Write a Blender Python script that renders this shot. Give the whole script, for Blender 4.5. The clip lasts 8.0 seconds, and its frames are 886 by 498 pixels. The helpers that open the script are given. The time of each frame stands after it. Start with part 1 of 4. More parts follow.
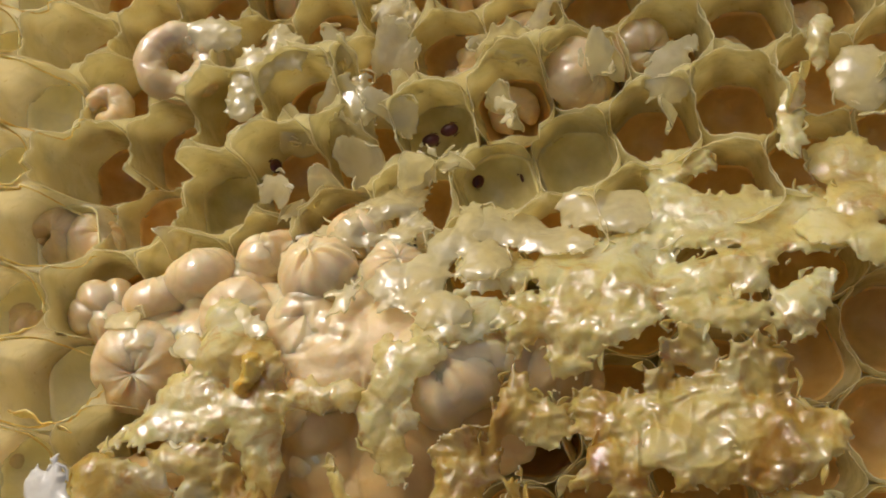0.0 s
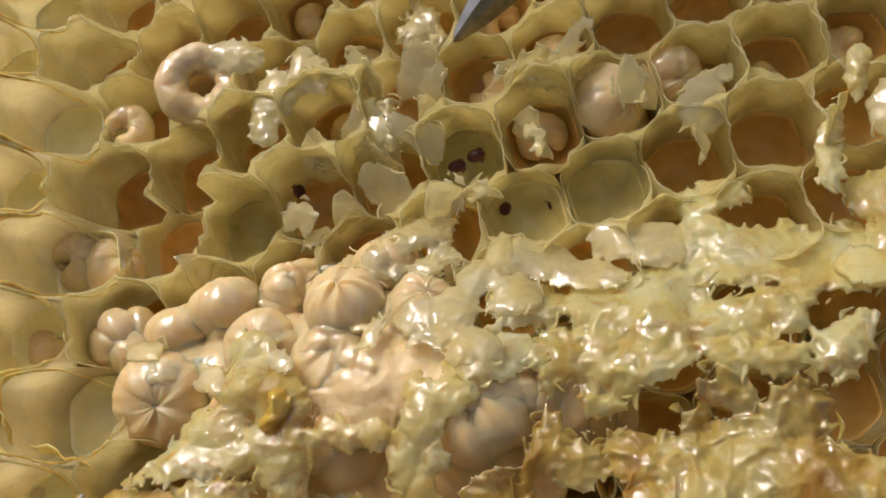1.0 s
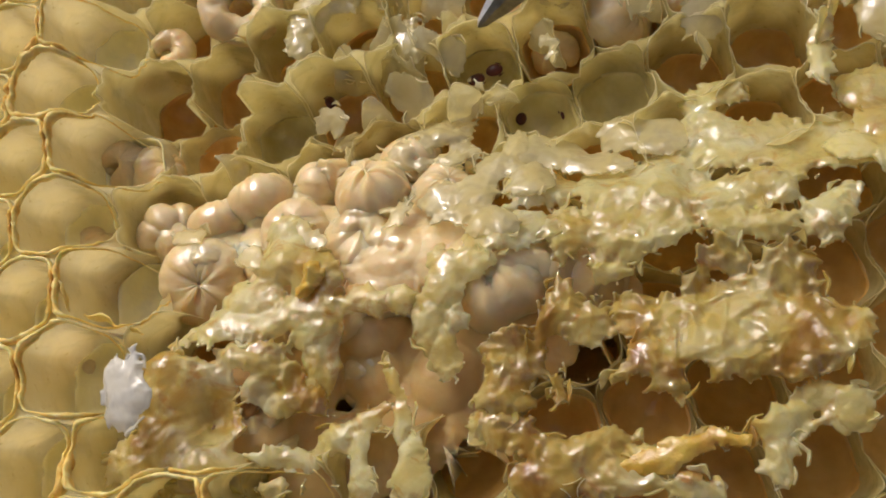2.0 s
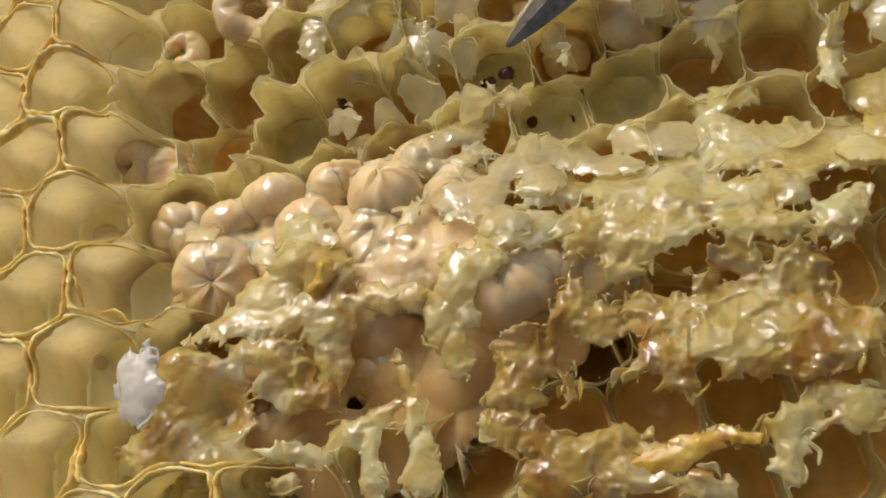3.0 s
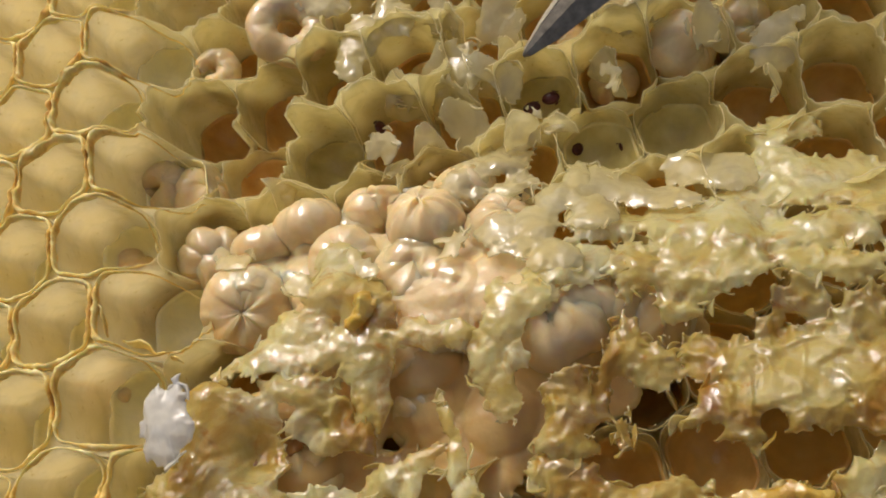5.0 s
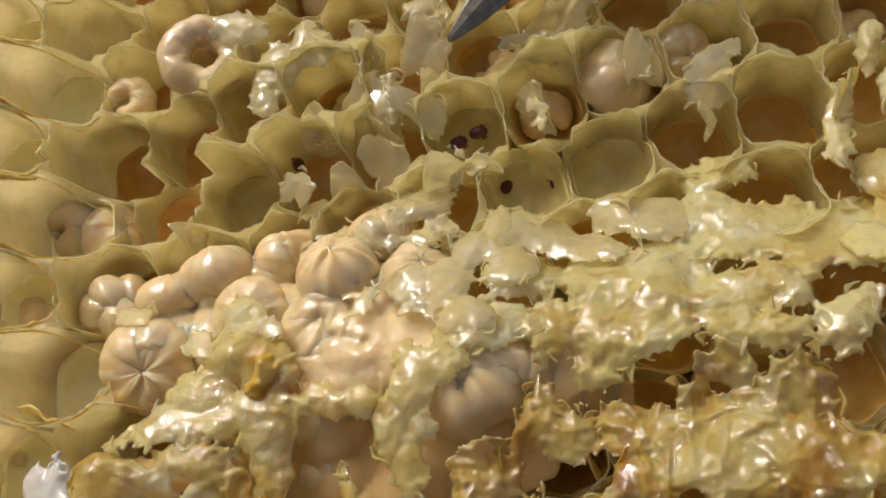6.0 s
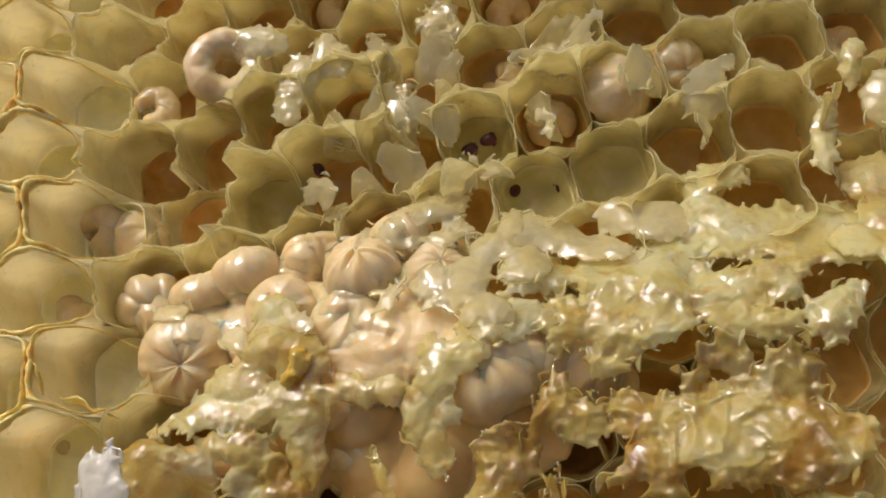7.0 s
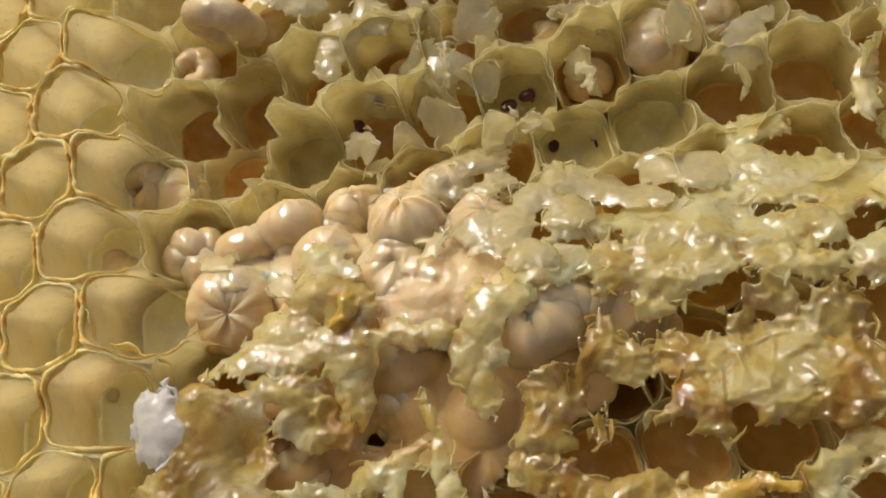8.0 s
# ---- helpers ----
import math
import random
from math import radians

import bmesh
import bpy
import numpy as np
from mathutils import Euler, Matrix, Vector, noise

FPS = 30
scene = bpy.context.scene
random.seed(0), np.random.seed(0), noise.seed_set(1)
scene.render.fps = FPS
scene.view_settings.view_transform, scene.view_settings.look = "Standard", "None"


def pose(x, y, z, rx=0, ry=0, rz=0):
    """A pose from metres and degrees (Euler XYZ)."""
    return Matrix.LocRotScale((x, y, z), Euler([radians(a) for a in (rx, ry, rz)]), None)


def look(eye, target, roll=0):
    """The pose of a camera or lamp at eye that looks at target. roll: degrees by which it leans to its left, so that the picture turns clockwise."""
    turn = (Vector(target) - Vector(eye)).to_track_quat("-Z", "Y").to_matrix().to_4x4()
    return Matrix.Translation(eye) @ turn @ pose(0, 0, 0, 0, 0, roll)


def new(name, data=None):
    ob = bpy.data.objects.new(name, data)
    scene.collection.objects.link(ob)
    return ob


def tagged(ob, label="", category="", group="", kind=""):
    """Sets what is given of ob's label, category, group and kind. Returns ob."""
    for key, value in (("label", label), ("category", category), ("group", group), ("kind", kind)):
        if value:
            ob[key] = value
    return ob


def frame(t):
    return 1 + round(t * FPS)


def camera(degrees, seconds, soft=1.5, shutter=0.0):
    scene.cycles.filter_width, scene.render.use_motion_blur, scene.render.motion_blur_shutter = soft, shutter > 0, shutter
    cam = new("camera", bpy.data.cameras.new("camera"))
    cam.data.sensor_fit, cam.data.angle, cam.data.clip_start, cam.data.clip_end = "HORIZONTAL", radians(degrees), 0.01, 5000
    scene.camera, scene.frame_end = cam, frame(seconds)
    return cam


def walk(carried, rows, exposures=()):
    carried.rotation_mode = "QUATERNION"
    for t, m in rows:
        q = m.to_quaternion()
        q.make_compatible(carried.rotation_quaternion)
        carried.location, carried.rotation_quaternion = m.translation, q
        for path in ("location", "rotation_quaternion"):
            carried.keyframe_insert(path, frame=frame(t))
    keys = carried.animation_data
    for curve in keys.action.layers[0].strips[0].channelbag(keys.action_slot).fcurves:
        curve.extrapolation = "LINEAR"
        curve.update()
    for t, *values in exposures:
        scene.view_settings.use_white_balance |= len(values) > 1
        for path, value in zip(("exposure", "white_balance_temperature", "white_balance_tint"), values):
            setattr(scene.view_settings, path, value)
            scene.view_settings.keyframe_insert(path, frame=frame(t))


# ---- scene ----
cam = camera(48.9, 8.0, soft=1.9)
# seconds, eye in metres, turn in degrees
ROWS = [
    (0.0, 0.00001, 0.00007, 0.05989, 23.987, 15.006, 0.066),
    (0.5, -0.00253, 0.00604, 0.05760, 23.624, 15.291, 0.320),
    (1.0, -0.00200, 0.00327, 0.06032, 23.737, 15.012, 0.380),
    (1.5, -0.00118, -0.00399, 0.06137, 24.464, 15.584, 0.836),
    (2.8, -0.00373, -0.01117, 0.06251, 26.056, 15.495, 1.601),
    (3.0, -0.00275, -0.01030, 0.06200, 26.200, 15.463, 1.713),
    (3.5, -0.00524, -0.01177, 0.06182, 26.553, 15.331, 1.984),
    (4.0, -0.00818, -0.00999, 0.06181, 27.219, 15.279, 2.333),
    (4.5, -0.00734, -0.01034, 0.06293, 27.251, 15.330, 2.741),
    (5.0, -0.00627, -0.00747, 0.05993, 27.430, 15.437, 2.907),
    (5.2, -0.00451, -0.00282, 0.05941, 26.709, 15.653, 2.788),
    (6.5, -0.00082, 0.00014, 0.05567, 25.850, 14.798, 1.991),
    (7.0, -0.00300, -0.00238, 0.06247, 25.644, 14.099, 1.534),
    (7.5, -0.00309, -0.00584, 0.06364, 25.259, 14.561, 1.479),
    (8.0, -0.00583, -0.00635, 0.06243, 25.498, 14.619, 1.613),
]
walk(cam, [(t, pose(x, y, z, rx, ry, rz)) for t, x, y, z, rx, ry, rz in ROWS])

# ---- light ----
world = bpy.data.worlds.new("daylight_sky")
scene.world = world
world.use_nodes = True
wn = world.node_tree.nodes
sky = wn.new("ShaderNodeTexSky")
sky.sky_type, sky.sun_disc = "NISHITA", False
sky.sun_elevation, sky.sun_rotation = radians(50), math.atan2(-0.5, 0.87)
sky.air_density, sky.dust_density, sky.ozone_density = 0.5, 6.0, 0.3
wn["Background"].inputs["Strength"].default_value = 0.143
world.node_tree.links.new(sky.outputs["Color"], wn["Background"].inputs["Color"])
# daylight through a tall window beside the table
window = new("window_light", bpy.data.lights.new("window_light", "AREA"))
window.data.shape, window.data.size, window.data.size_y = "RECTANGLE", 0.12, 0.90
window.data.energy, window.data.color = 10.5, (1.0, 0.97, 0.92)
window.matrix_world = look((-0.45, 0.75, 0.95), (-0.025, 0.025, 0.85))
scene.view_settings.exposure = -0.33

MM = 0.001

# ---- materials ----


def material(name):
    m = bpy.data.materials.new(name)
    m.use_nodes = True
    nt = m.node_tree
    nt.nodes.clear()
    out = nt.nodes.new("ShaderNodeOutputMaterial")
    return m, nt, out


def tex_noise(nt, scale, detail=4.0, rough=0.55, distort=0.0):
    coord = nt.nodes.new("ShaderNodeTexCoord")
    n = nt.nodes.new("ShaderNodeTexNoise")
    n.inputs["Scale"].default_value = scale
    n.inputs["Detail"].default_value = detail
    n.inputs["Roughness"].default_value = rough
    n.inputs["Distortion"].default_value = distort
    nt.links.new(coord.outputs["Object"], n.inputs["Vector"])
    return n.outputs["Fac"]


def tex_ridge(nt, scale):
    """Sharp creases."""
    coord = nt.nodes.new("ShaderNodeTexCoord")
    n = nt.nodes.new("ShaderNodeTexNoise")
    n.noise_type = "RIDGED_MULTIFRACTAL"
    n.inputs["Scale"].default_value = scale
    n.inputs["Detail"].default_value = 2.0
    n.inputs["Distortion"].default_value = 0.6
    nt.links.new(coord.outputs["Object"], n.inputs["Vector"])
    return n.outputs["Fac"]


def ramp(nt, fac, stops):
    r = nt.nodes.new("ShaderNodeValToRGB")
    r.color_ramp.elements[0].position, r.color_ramp.elements[0].color = stops[0][0], (*stops[0][1], 1)
    r.color_ramp.elements[1].position, r.color_ramp.elements[1].color = stops[-1][0], (*stops[-1][1], 1)
    for pos, col in stops[1:-1]:
        r.color_ramp.elements.new(pos).color = (*col, 1)
    nt.links.new(fac, r.inputs["Fac"])
    return r.outputs["Color"]


def blend(nt, fac, a, b, kind="MIX"):
    m = nt.nodes.new("ShaderNodeMix")
    m.data_type, m.blend_type = "RGBA", kind
    if isinstance(fac, float):
        m.inputs[0].default_value = fac
    else:
        nt.links.new(fac, m.inputs[0])
    for slot, v in ((6, a), (7, b)):
        if isinstance(v, tuple):
            m.inputs[slot].default_value = (*v, 1)
        else:
            nt.links.new(v, m.inputs[slot])
    return m.outputs[2]


def relief(nt, parts):
    """Adds noise reliefs: (output, height in mm)."""
    normal = None
    for fac, height in parts:
        b = nt.nodes.new("ShaderNodeBump")
        b.inputs["Distance"].default_value = height * MM
        b.inputs["Strength"].default_value = 1.0
        nt.links.new(fac, b.inputs["Height"])
        if normal is not None:
            nt.links.new(normal, b.inputs["Normal"])
        normal = b.outputs["Normal"]
    return normal


def wet(nt, out, colour, normal, rough, coat, sss=0.0, depth=1.5, radius=(1.0, 0.6, 0.3), glow=0.0, clear=0.0, spec=0.2):
    """A wet organic surface: scattering, light that passes through, see-through film, and a film of water on top."""
    p = nt.nodes.new("ShaderNodeBsdfPrincipled")
    nt.links.new(colour, p.inputs["Base Color"])
    p.inputs["Roughness"].default_value = rough
    p.inputs["Specular IOR Level"].default_value = spec
    if sss:
        p.inputs["Subsurface Weight"].default_value = sss
        p.inputs["Subsurface Radius"].default_value = radius
        p.inputs["Subsurface Scale"].default_value = depth * MM
    if normal is not None:
        nt.links.new(normal, p.inputs["Normal"])
    last = p.outputs[0]

    def over(top, amount):
        mx = nt.nodes.new("ShaderNodeMixShader")
        if isinstance(amount, float):
            mx.inputs[0].default_value = amount
        else:
            nt.links.new(amount, mx.inputs[0])
        nt.links.new(last, mx.inputs[1])
        nt.links.new(top.outputs[0], mx.inputs[2])
        return mx.outputs[0]
    if glow:
        tr = nt.nodes.new("ShaderNodeBsdfTranslucent")
        nt.links.new(colour, tr.inputs["Color"])
        last = over(tr, glow)
    if clear:
        last = over(nt.nodes.new("ShaderNodeBsdfTransparent"), clear)
    if coat:
        gloss = nt.nodes.new("ShaderNodeBsdfGlossy")
        gloss.inputs["Roughness"].default_value = 0.05
        face = nt.nodes.new("ShaderNodeLayerWeight")
        face.inputs["Blend"].default_value = 0.5
        if normal is not None:
            nt.links.new(normal, gloss.inputs["Normal"])
            nt.links.new(normal, face.inputs["Normal"])
        steep = nt.nodes.new("ShaderNodeMath")
        steep.operation = "POWER"
        steep.inputs[1].default_value = 5.0
        nt.links.new(face.outputs["Facing"], steep.inputs[0])
        times = nt.nodes.new("ShaderNodeMath")
        times.operation = "MULTIPLY_ADD"
        times.inputs[1].default_value = 0.25 * coat
        times.inputs[2].default_value = 0.055 * coat
        nt.links.new(steep.outputs[0], times.inputs[0])
        # the water lies in patches
        spread = nt.nodes.new("ShaderNodeMapRange")
        spread.inputs["From Min"].default_value, spread.inputs["From Max"].default_value = 0.46, 0.58
        spread.inputs["To Min"].default_value, spread.inputs["To Max"].default_value = 0.45, 2.4
        nt.links.new(tex_noise(nt, 420, 3, 0.6, 0.5), spread.inputs["Value"])
        film = nt.nodes.new("ShaderNodeMath")
        film.operation = "MULTIPLY"
        nt.links.new(times.outputs[0], film.inputs[0])
        nt.links.new(spread.outputs[0], film.inputs[1])
        last = over(gloss, film.outputs[0])
    nt.links.new(last, out.inputs["Surface"])


def mat_wall(name, stops, clear):
    m, nt, out = material(name)
    c = ramp(nt, tex_noise(nt, 350, 3), stops)
    fleck = ramp(nt, tex_noise(nt, 1500, 2), [(0.66, (1, 1, 1)), (0.76, (0.62, 0.5, 0.3))])
    c = blend(nt, 0.6, c, fleck, "MULTIPLY")
    n = relief(nt, [(tex_noise(nt, 420, 3), 0.28), (tex_noise(nt, 2600, 3), 0.04)])
    wet(nt, out, c, n, 0.5, 0.8, glow=0.6, clear=clear)
    return m


def mat_rim():
    m, nt, out = material("cell_rim_wax")
    c = ramp(nt, tex_noise(nt, 420, 4, 0.6, 0.4), [(0.3, (0.42, 0.21, 0.04)), (0.42, (0.70, 0.45, 0.11)), (0.55, (0.82, 0.63, 0.22)), (0.7, (0.87, 0.74, 0.36))])
    n = relief(nt, [(tex_noise(nt, 900, 4), 0.25), (tex_noise(nt, 3000, 3), 0.06)])
    wet(nt, out, c, n, 0.5, 0.1, sss=0.3, radius=(0.8, 0.5, 0.2))
    return m


def mat_floor(name, stops):
    m, nt, out = material(name)
    c = ramp(nt, tex_noise(nt, 240, 3), stops)
    n = relief(nt, [(tex_noise(nt, 700, 3), 0.15)])
    wet(nt, out, c, n, 0.4, 0.5, sss=0.3, radius=(1.0, 0.7, 0.3))
    return m


def mat_capping(name, stops):
    m, nt, out = material(name)
    base = ramp(nt, tex_noise(nt, 130, 5, 0.6, 0.6), stops)
    stain = ramp(nt, tex_noise(nt, 420, 4, 0.65, 1.2), [(0.54, (1, 1, 1)), (0.70, (0.80, 0.50, 0.20))])
    c = blend(nt, 0.8, base, stain, "MULTIPLY")
    n = relief(nt, [(tex_ridge(nt, 340), 0.08), (tex_noise(nt, 900, 3, 0.6, 0.8), 0.11), (tex_noise(nt, 2400, 2, 0.5, 0.4), 0.06)])
    wet(nt, out, c, n, 0.55, 1.0, sss=0.5, depth=1.2, radius=(1.0, 0.65, 0.3), glow=0.42, clear=0.27, spec=0.1)
    return m


def mat_film():
    m, nt, out = material("thin_wax_film")
    c = ramp(nt, tex_noise(nt, 300, 4), [(0.35, (0.86, 0.76, 0.38)), (0.6, (0.91, 0.83, 0.48)), (0.75, (0.94, 0.89, 0.60))])
    n = relief(nt, [(tex_noise(nt, 400, 3, 0.5, 0.5), 0.2), (tex_noise(nt, 2000, 3), 0.03)])
    wet(nt, out, c, n, 0.4, 1.0, glow=0.5, clear=0.48)
    return m


def mat_white():
    m, nt, out = material("white_wax_flake")
    c = ramp(nt, tex_noise(nt, 400, 4), [(0.3, (0.86, 0.83, 0.72)), (0.7, (0.93, 0.91, 0.84))])
    n = relief(nt, [(tex_noise(nt, 350, 3), 0.3)])
    wet(nt, out, c, n, 0.3, 1.2, glow=0.4, clear=0.22)
    return m


def mat_larva(name, lo, hi, coat=1.0):
    m, nt, out = material(name)
    c = ramp(nt, tex_noise(nt, 260, 3), [(0.3, lo), (0.7, hi)])
    spot = ramp(nt, tex_noise(nt, 1400, 2), [(0.62, (1, 1, 1)), (0.75, (1.0, 0.93, 0.82))])
    c = blend(nt, 1.0, c, spot, "MULTIPLY")
    n = relief(nt, [(tex_noise(nt, 380, 3, 0.55), 0.16), (tex_noise(nt, 1000, 2), 0.06)])
    wet(nt, out, c, n, 0.5, coat, sss=1.0, depth=1.5, radius=(1.0, 0.72, 0.45), spec=0.2)
    return m


def mat_plain(name, lo, hi, scale, rough, coat=0.0, sss=0.0, metal=0.0, bump=0.1):
    m, nt, out = material(name)
    c = ramp(nt, tex_noise(nt, scale, 4), [(0.35, lo), (0.65, hi)])
    n = relief(nt, [(tex_noise(nt, scale * 3, 4), bump)])
    wet(nt, out, c, n, rough, coat, sss=sss)
    for node in nt.nodes:
        if node.type == "BSDF_PRINCIPLED":
            node.inputs["Metallic"].default_value = metal
    return m


RIM, FILM, WHITE = mat_rim(), mat_film(), mat_white()
WALL = mat_wall("pale_cell_wall_wax", [(0.3, (0.93, 0.82, 0.44)), (0.55, (0.96, 0.87, 0.55)), (0.75, (0.97, 0.91, 0.64))], 0.42)
BROOD_WALL = mat_wall("brood_cell_wall_wax", [(0.3, (0.87, 0.77, 0.38)), (0.55, (0.91, 0.84, 0.48)), (0.75, (0.93, 0.88, 0.58))], 0.42)
# paler tone for thin torn edges; paints in their rim highlight
LIT_EDGE = mat_wall("lit_torn_wax_edge", [(0.35, (0.86, 0.77, 0.44)), (0.6, (0.90, 0.83, 0.54)), (0.75, (0.94, 0.90, 0.68))], 0.12)
FLOOR = mat_floor("pale_cell_floor_wax", [(0.3, (0.85, 0.72, 0.30)), (0.55, (0.89, 0.79, 0.39)), (0.75, (0.92, 0.84, 0.48))])
# brood wax tone, plus the warm shade of deep cells put into the colour
BROOD_FLOOR = mat_floor("brood_floor_wax_warm_shade", [(0.35, (0.62, 0.35, 0.09)), (0.6, (0.74, 0.48, 0.16)), (0.75, (0.80, 0.60, 0.26))])
OLIVE_FLOOR = mat_floor("empty_cell_floor_wax", [(0.35, (0.52, 0.42, 0.15)), (0.6, (0.66, 0.57, 0.26)), (0.75, (0.76, 0.68, 0.38))])
CAPPING = mat_capping("torn_capping_wax", [(0.32, (0.66, 0.43, 0.09)), (0.43, (0.79, 0.63, 0.22)), (0.55, (0.87, 0.765, 0.36)), (0.68, (0.92, 0.86, 0.54))])
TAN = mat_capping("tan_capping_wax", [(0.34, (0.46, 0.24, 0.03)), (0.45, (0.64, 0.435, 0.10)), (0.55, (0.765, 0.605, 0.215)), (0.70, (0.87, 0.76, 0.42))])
LARVA = mat_larva("larva_skin", (0.64, 0.47, 0.23), (0.73, 0.58, 0.32))
LARVA_WET = mat_larva("larva_skin_glassy", (0.58, 0.43, 0.21), (0.67, 0.53, 0.295))
LARVA_GOLD = mat_larva("larva_skin_golden", (0.66, 0.48, 0.22), (0.74, 0.58, 0.31))
SLIME = mat_larva("larval_fluid", (0.62, 0.45, 0.22), (0.71, 0.56, 0.30), 1.0)
# darker copy of the fluid, with the hollows' brown shade in its colour
DEEP = mat_larva("shaded_larval_fluid", (0.52, 0.34, 0.13), (0.64, 0.46, 0.20), 0.4)
MITE = mat_plain("mite_shell", (0.05, 0.012, 0.008), (0.12, 0.03, 0.018), 900, 0.3, 0.4, bump=0.03)
PIT = mat_plain("pit_brown", (0.16, 0.07, 0.015), (0.34, 0.17, 0.04), 500, 0.35, 0.6, sss=0.2, bump=0.3)
POLLEN = mat_plain("orange_pollen_paste", (0.50, 0.26, 0.025), (0.62, 0.41, 0.08), 350, 0.3, 0.8, sss=0.5, bump=0.2)
# blade light and shade put into two steel tones: dark body, bright facet
STEEL = mat_plain("shaded_steel", (0.17, 0.15, 0.115), (0.32, 0.285, 0.22), 700, 0.42, metal=1.0, bump=0.06)
BRIGHT = mat_plain("lit_steel", (0.66, 0.63, 0.57), (0.88, 0.85, 0.80), 900, 0.4, metal=1.0, bump=0.06)
TABLE = mat_plain("table_wood", (0.20, 0.12, 0.06), (0.32, 0.20, 0.10), 60, 0.5, bump=0.2)

# ---- building helpers ----


def vnoise(x, y, s=0):
    """Smooth value noise of numpy arrays, -1 to 1."""
    x, y = np.asarray(x, float), np.asarray(y, float)
    xi, yi = np.floor(x).astype(np.int64), np.floor(y).astype(np.int64)
    fx, fy = x - xi, y - yi
    fx, fy = fx * fx * fx * (fx * (6 * fx - 15) + 10), fy * fy * fy * (fy * (6 * fy - 15) + 10)

    def h(i, j):
        n = (i * 374761393 + j * 668265263 + s * 974634777) & 0x7FFFFFFF
        n = ((n ^ (n >> 13)) * 1274126177) & 0x7FFFFFFF
        return ((n ^ (n >> 16)) & 0xFFFF) / 32767.5 - 1
    a, b, c, d = h(xi, yi), h(xi + 1, yi), h(xi, yi + 1), h(xi + 1, yi + 1)
    return (a * (1 - fx) + b * fx) * (1 - fy) + (c * (1 - fx) + d * fx) * fy


def fbm(x, y, wave, octaves=3, s=0):
    total, amp = 0.0, 1.0
    x, y = np.asarray(x, float), np.asarray(y, float)
    for k in range(octaves):
        c, q = math.cos(s + 1.3 * k), math.sin(s + 1.3 * k)
        total = total + amp * vnoise((c * x - q * y) / wave + 17.3 * k, (q * x + c * y) / wave - 9.1 * k, s + k)
        wave, amp = wave / 2.1, amp * 0.5
    return total


def ridged(x, y, wave, s=0):
    x, y = np.asarray(x, float), np.asarray(y, float)
    c, q = math.cos(1.7 * s), math.sin(1.7 * s)
    u, v = (c * x - q * y) / wave, (q * x + c * y) / wave
    u, v = u + 0.35 * vnoise(v * 0.7, u * 0.7, s + 51), v + 0.35 * vnoise(u * 0.9, v * 0.9, s + 52)
    return 1 - 2 * np.abs(vnoise(u, v, s))


def mesh_object(name, verts, faces, mat, parent=None, label="", smooth=True):
    me = bpy.data.meshes.new(name)
    me.from_pydata([tuple(v) for v in verts], [], faces)
    me.materials.append(mat)
    if smooth:
        me.polygons.foreach_set("use_smooth", [True] * len(me.polygons))
    me.update()
    ob = new(name, me)
    if parent is not None:
        ob.parent = parent
    if label:
        ob["label"] = label
    return ob


def part(name, bm, mat, parent, label=""):
    me = bpy.data.meshes.new(name)
    bm.to_mesh(me)
    bm.free()
    me.materials.append(mat)
    me.polygons.foreach_set("use_smooth", [True] * len(me.polygons))
    ob = new(name, me)
    ob.parent = parent
    if label:
        ob["label"] = label
    return ob


def thicken(ob, mm, offset=-1.0, edge=None):
    mod = ob.modifiers.new("thickness", "SOLIDIFY")
    mod.thickness, mod.offset = mm * MM, offset
    if edge is not None:
        ob.data.materials.append(edge)
        mod.material_offset_rim = 1
    return ob


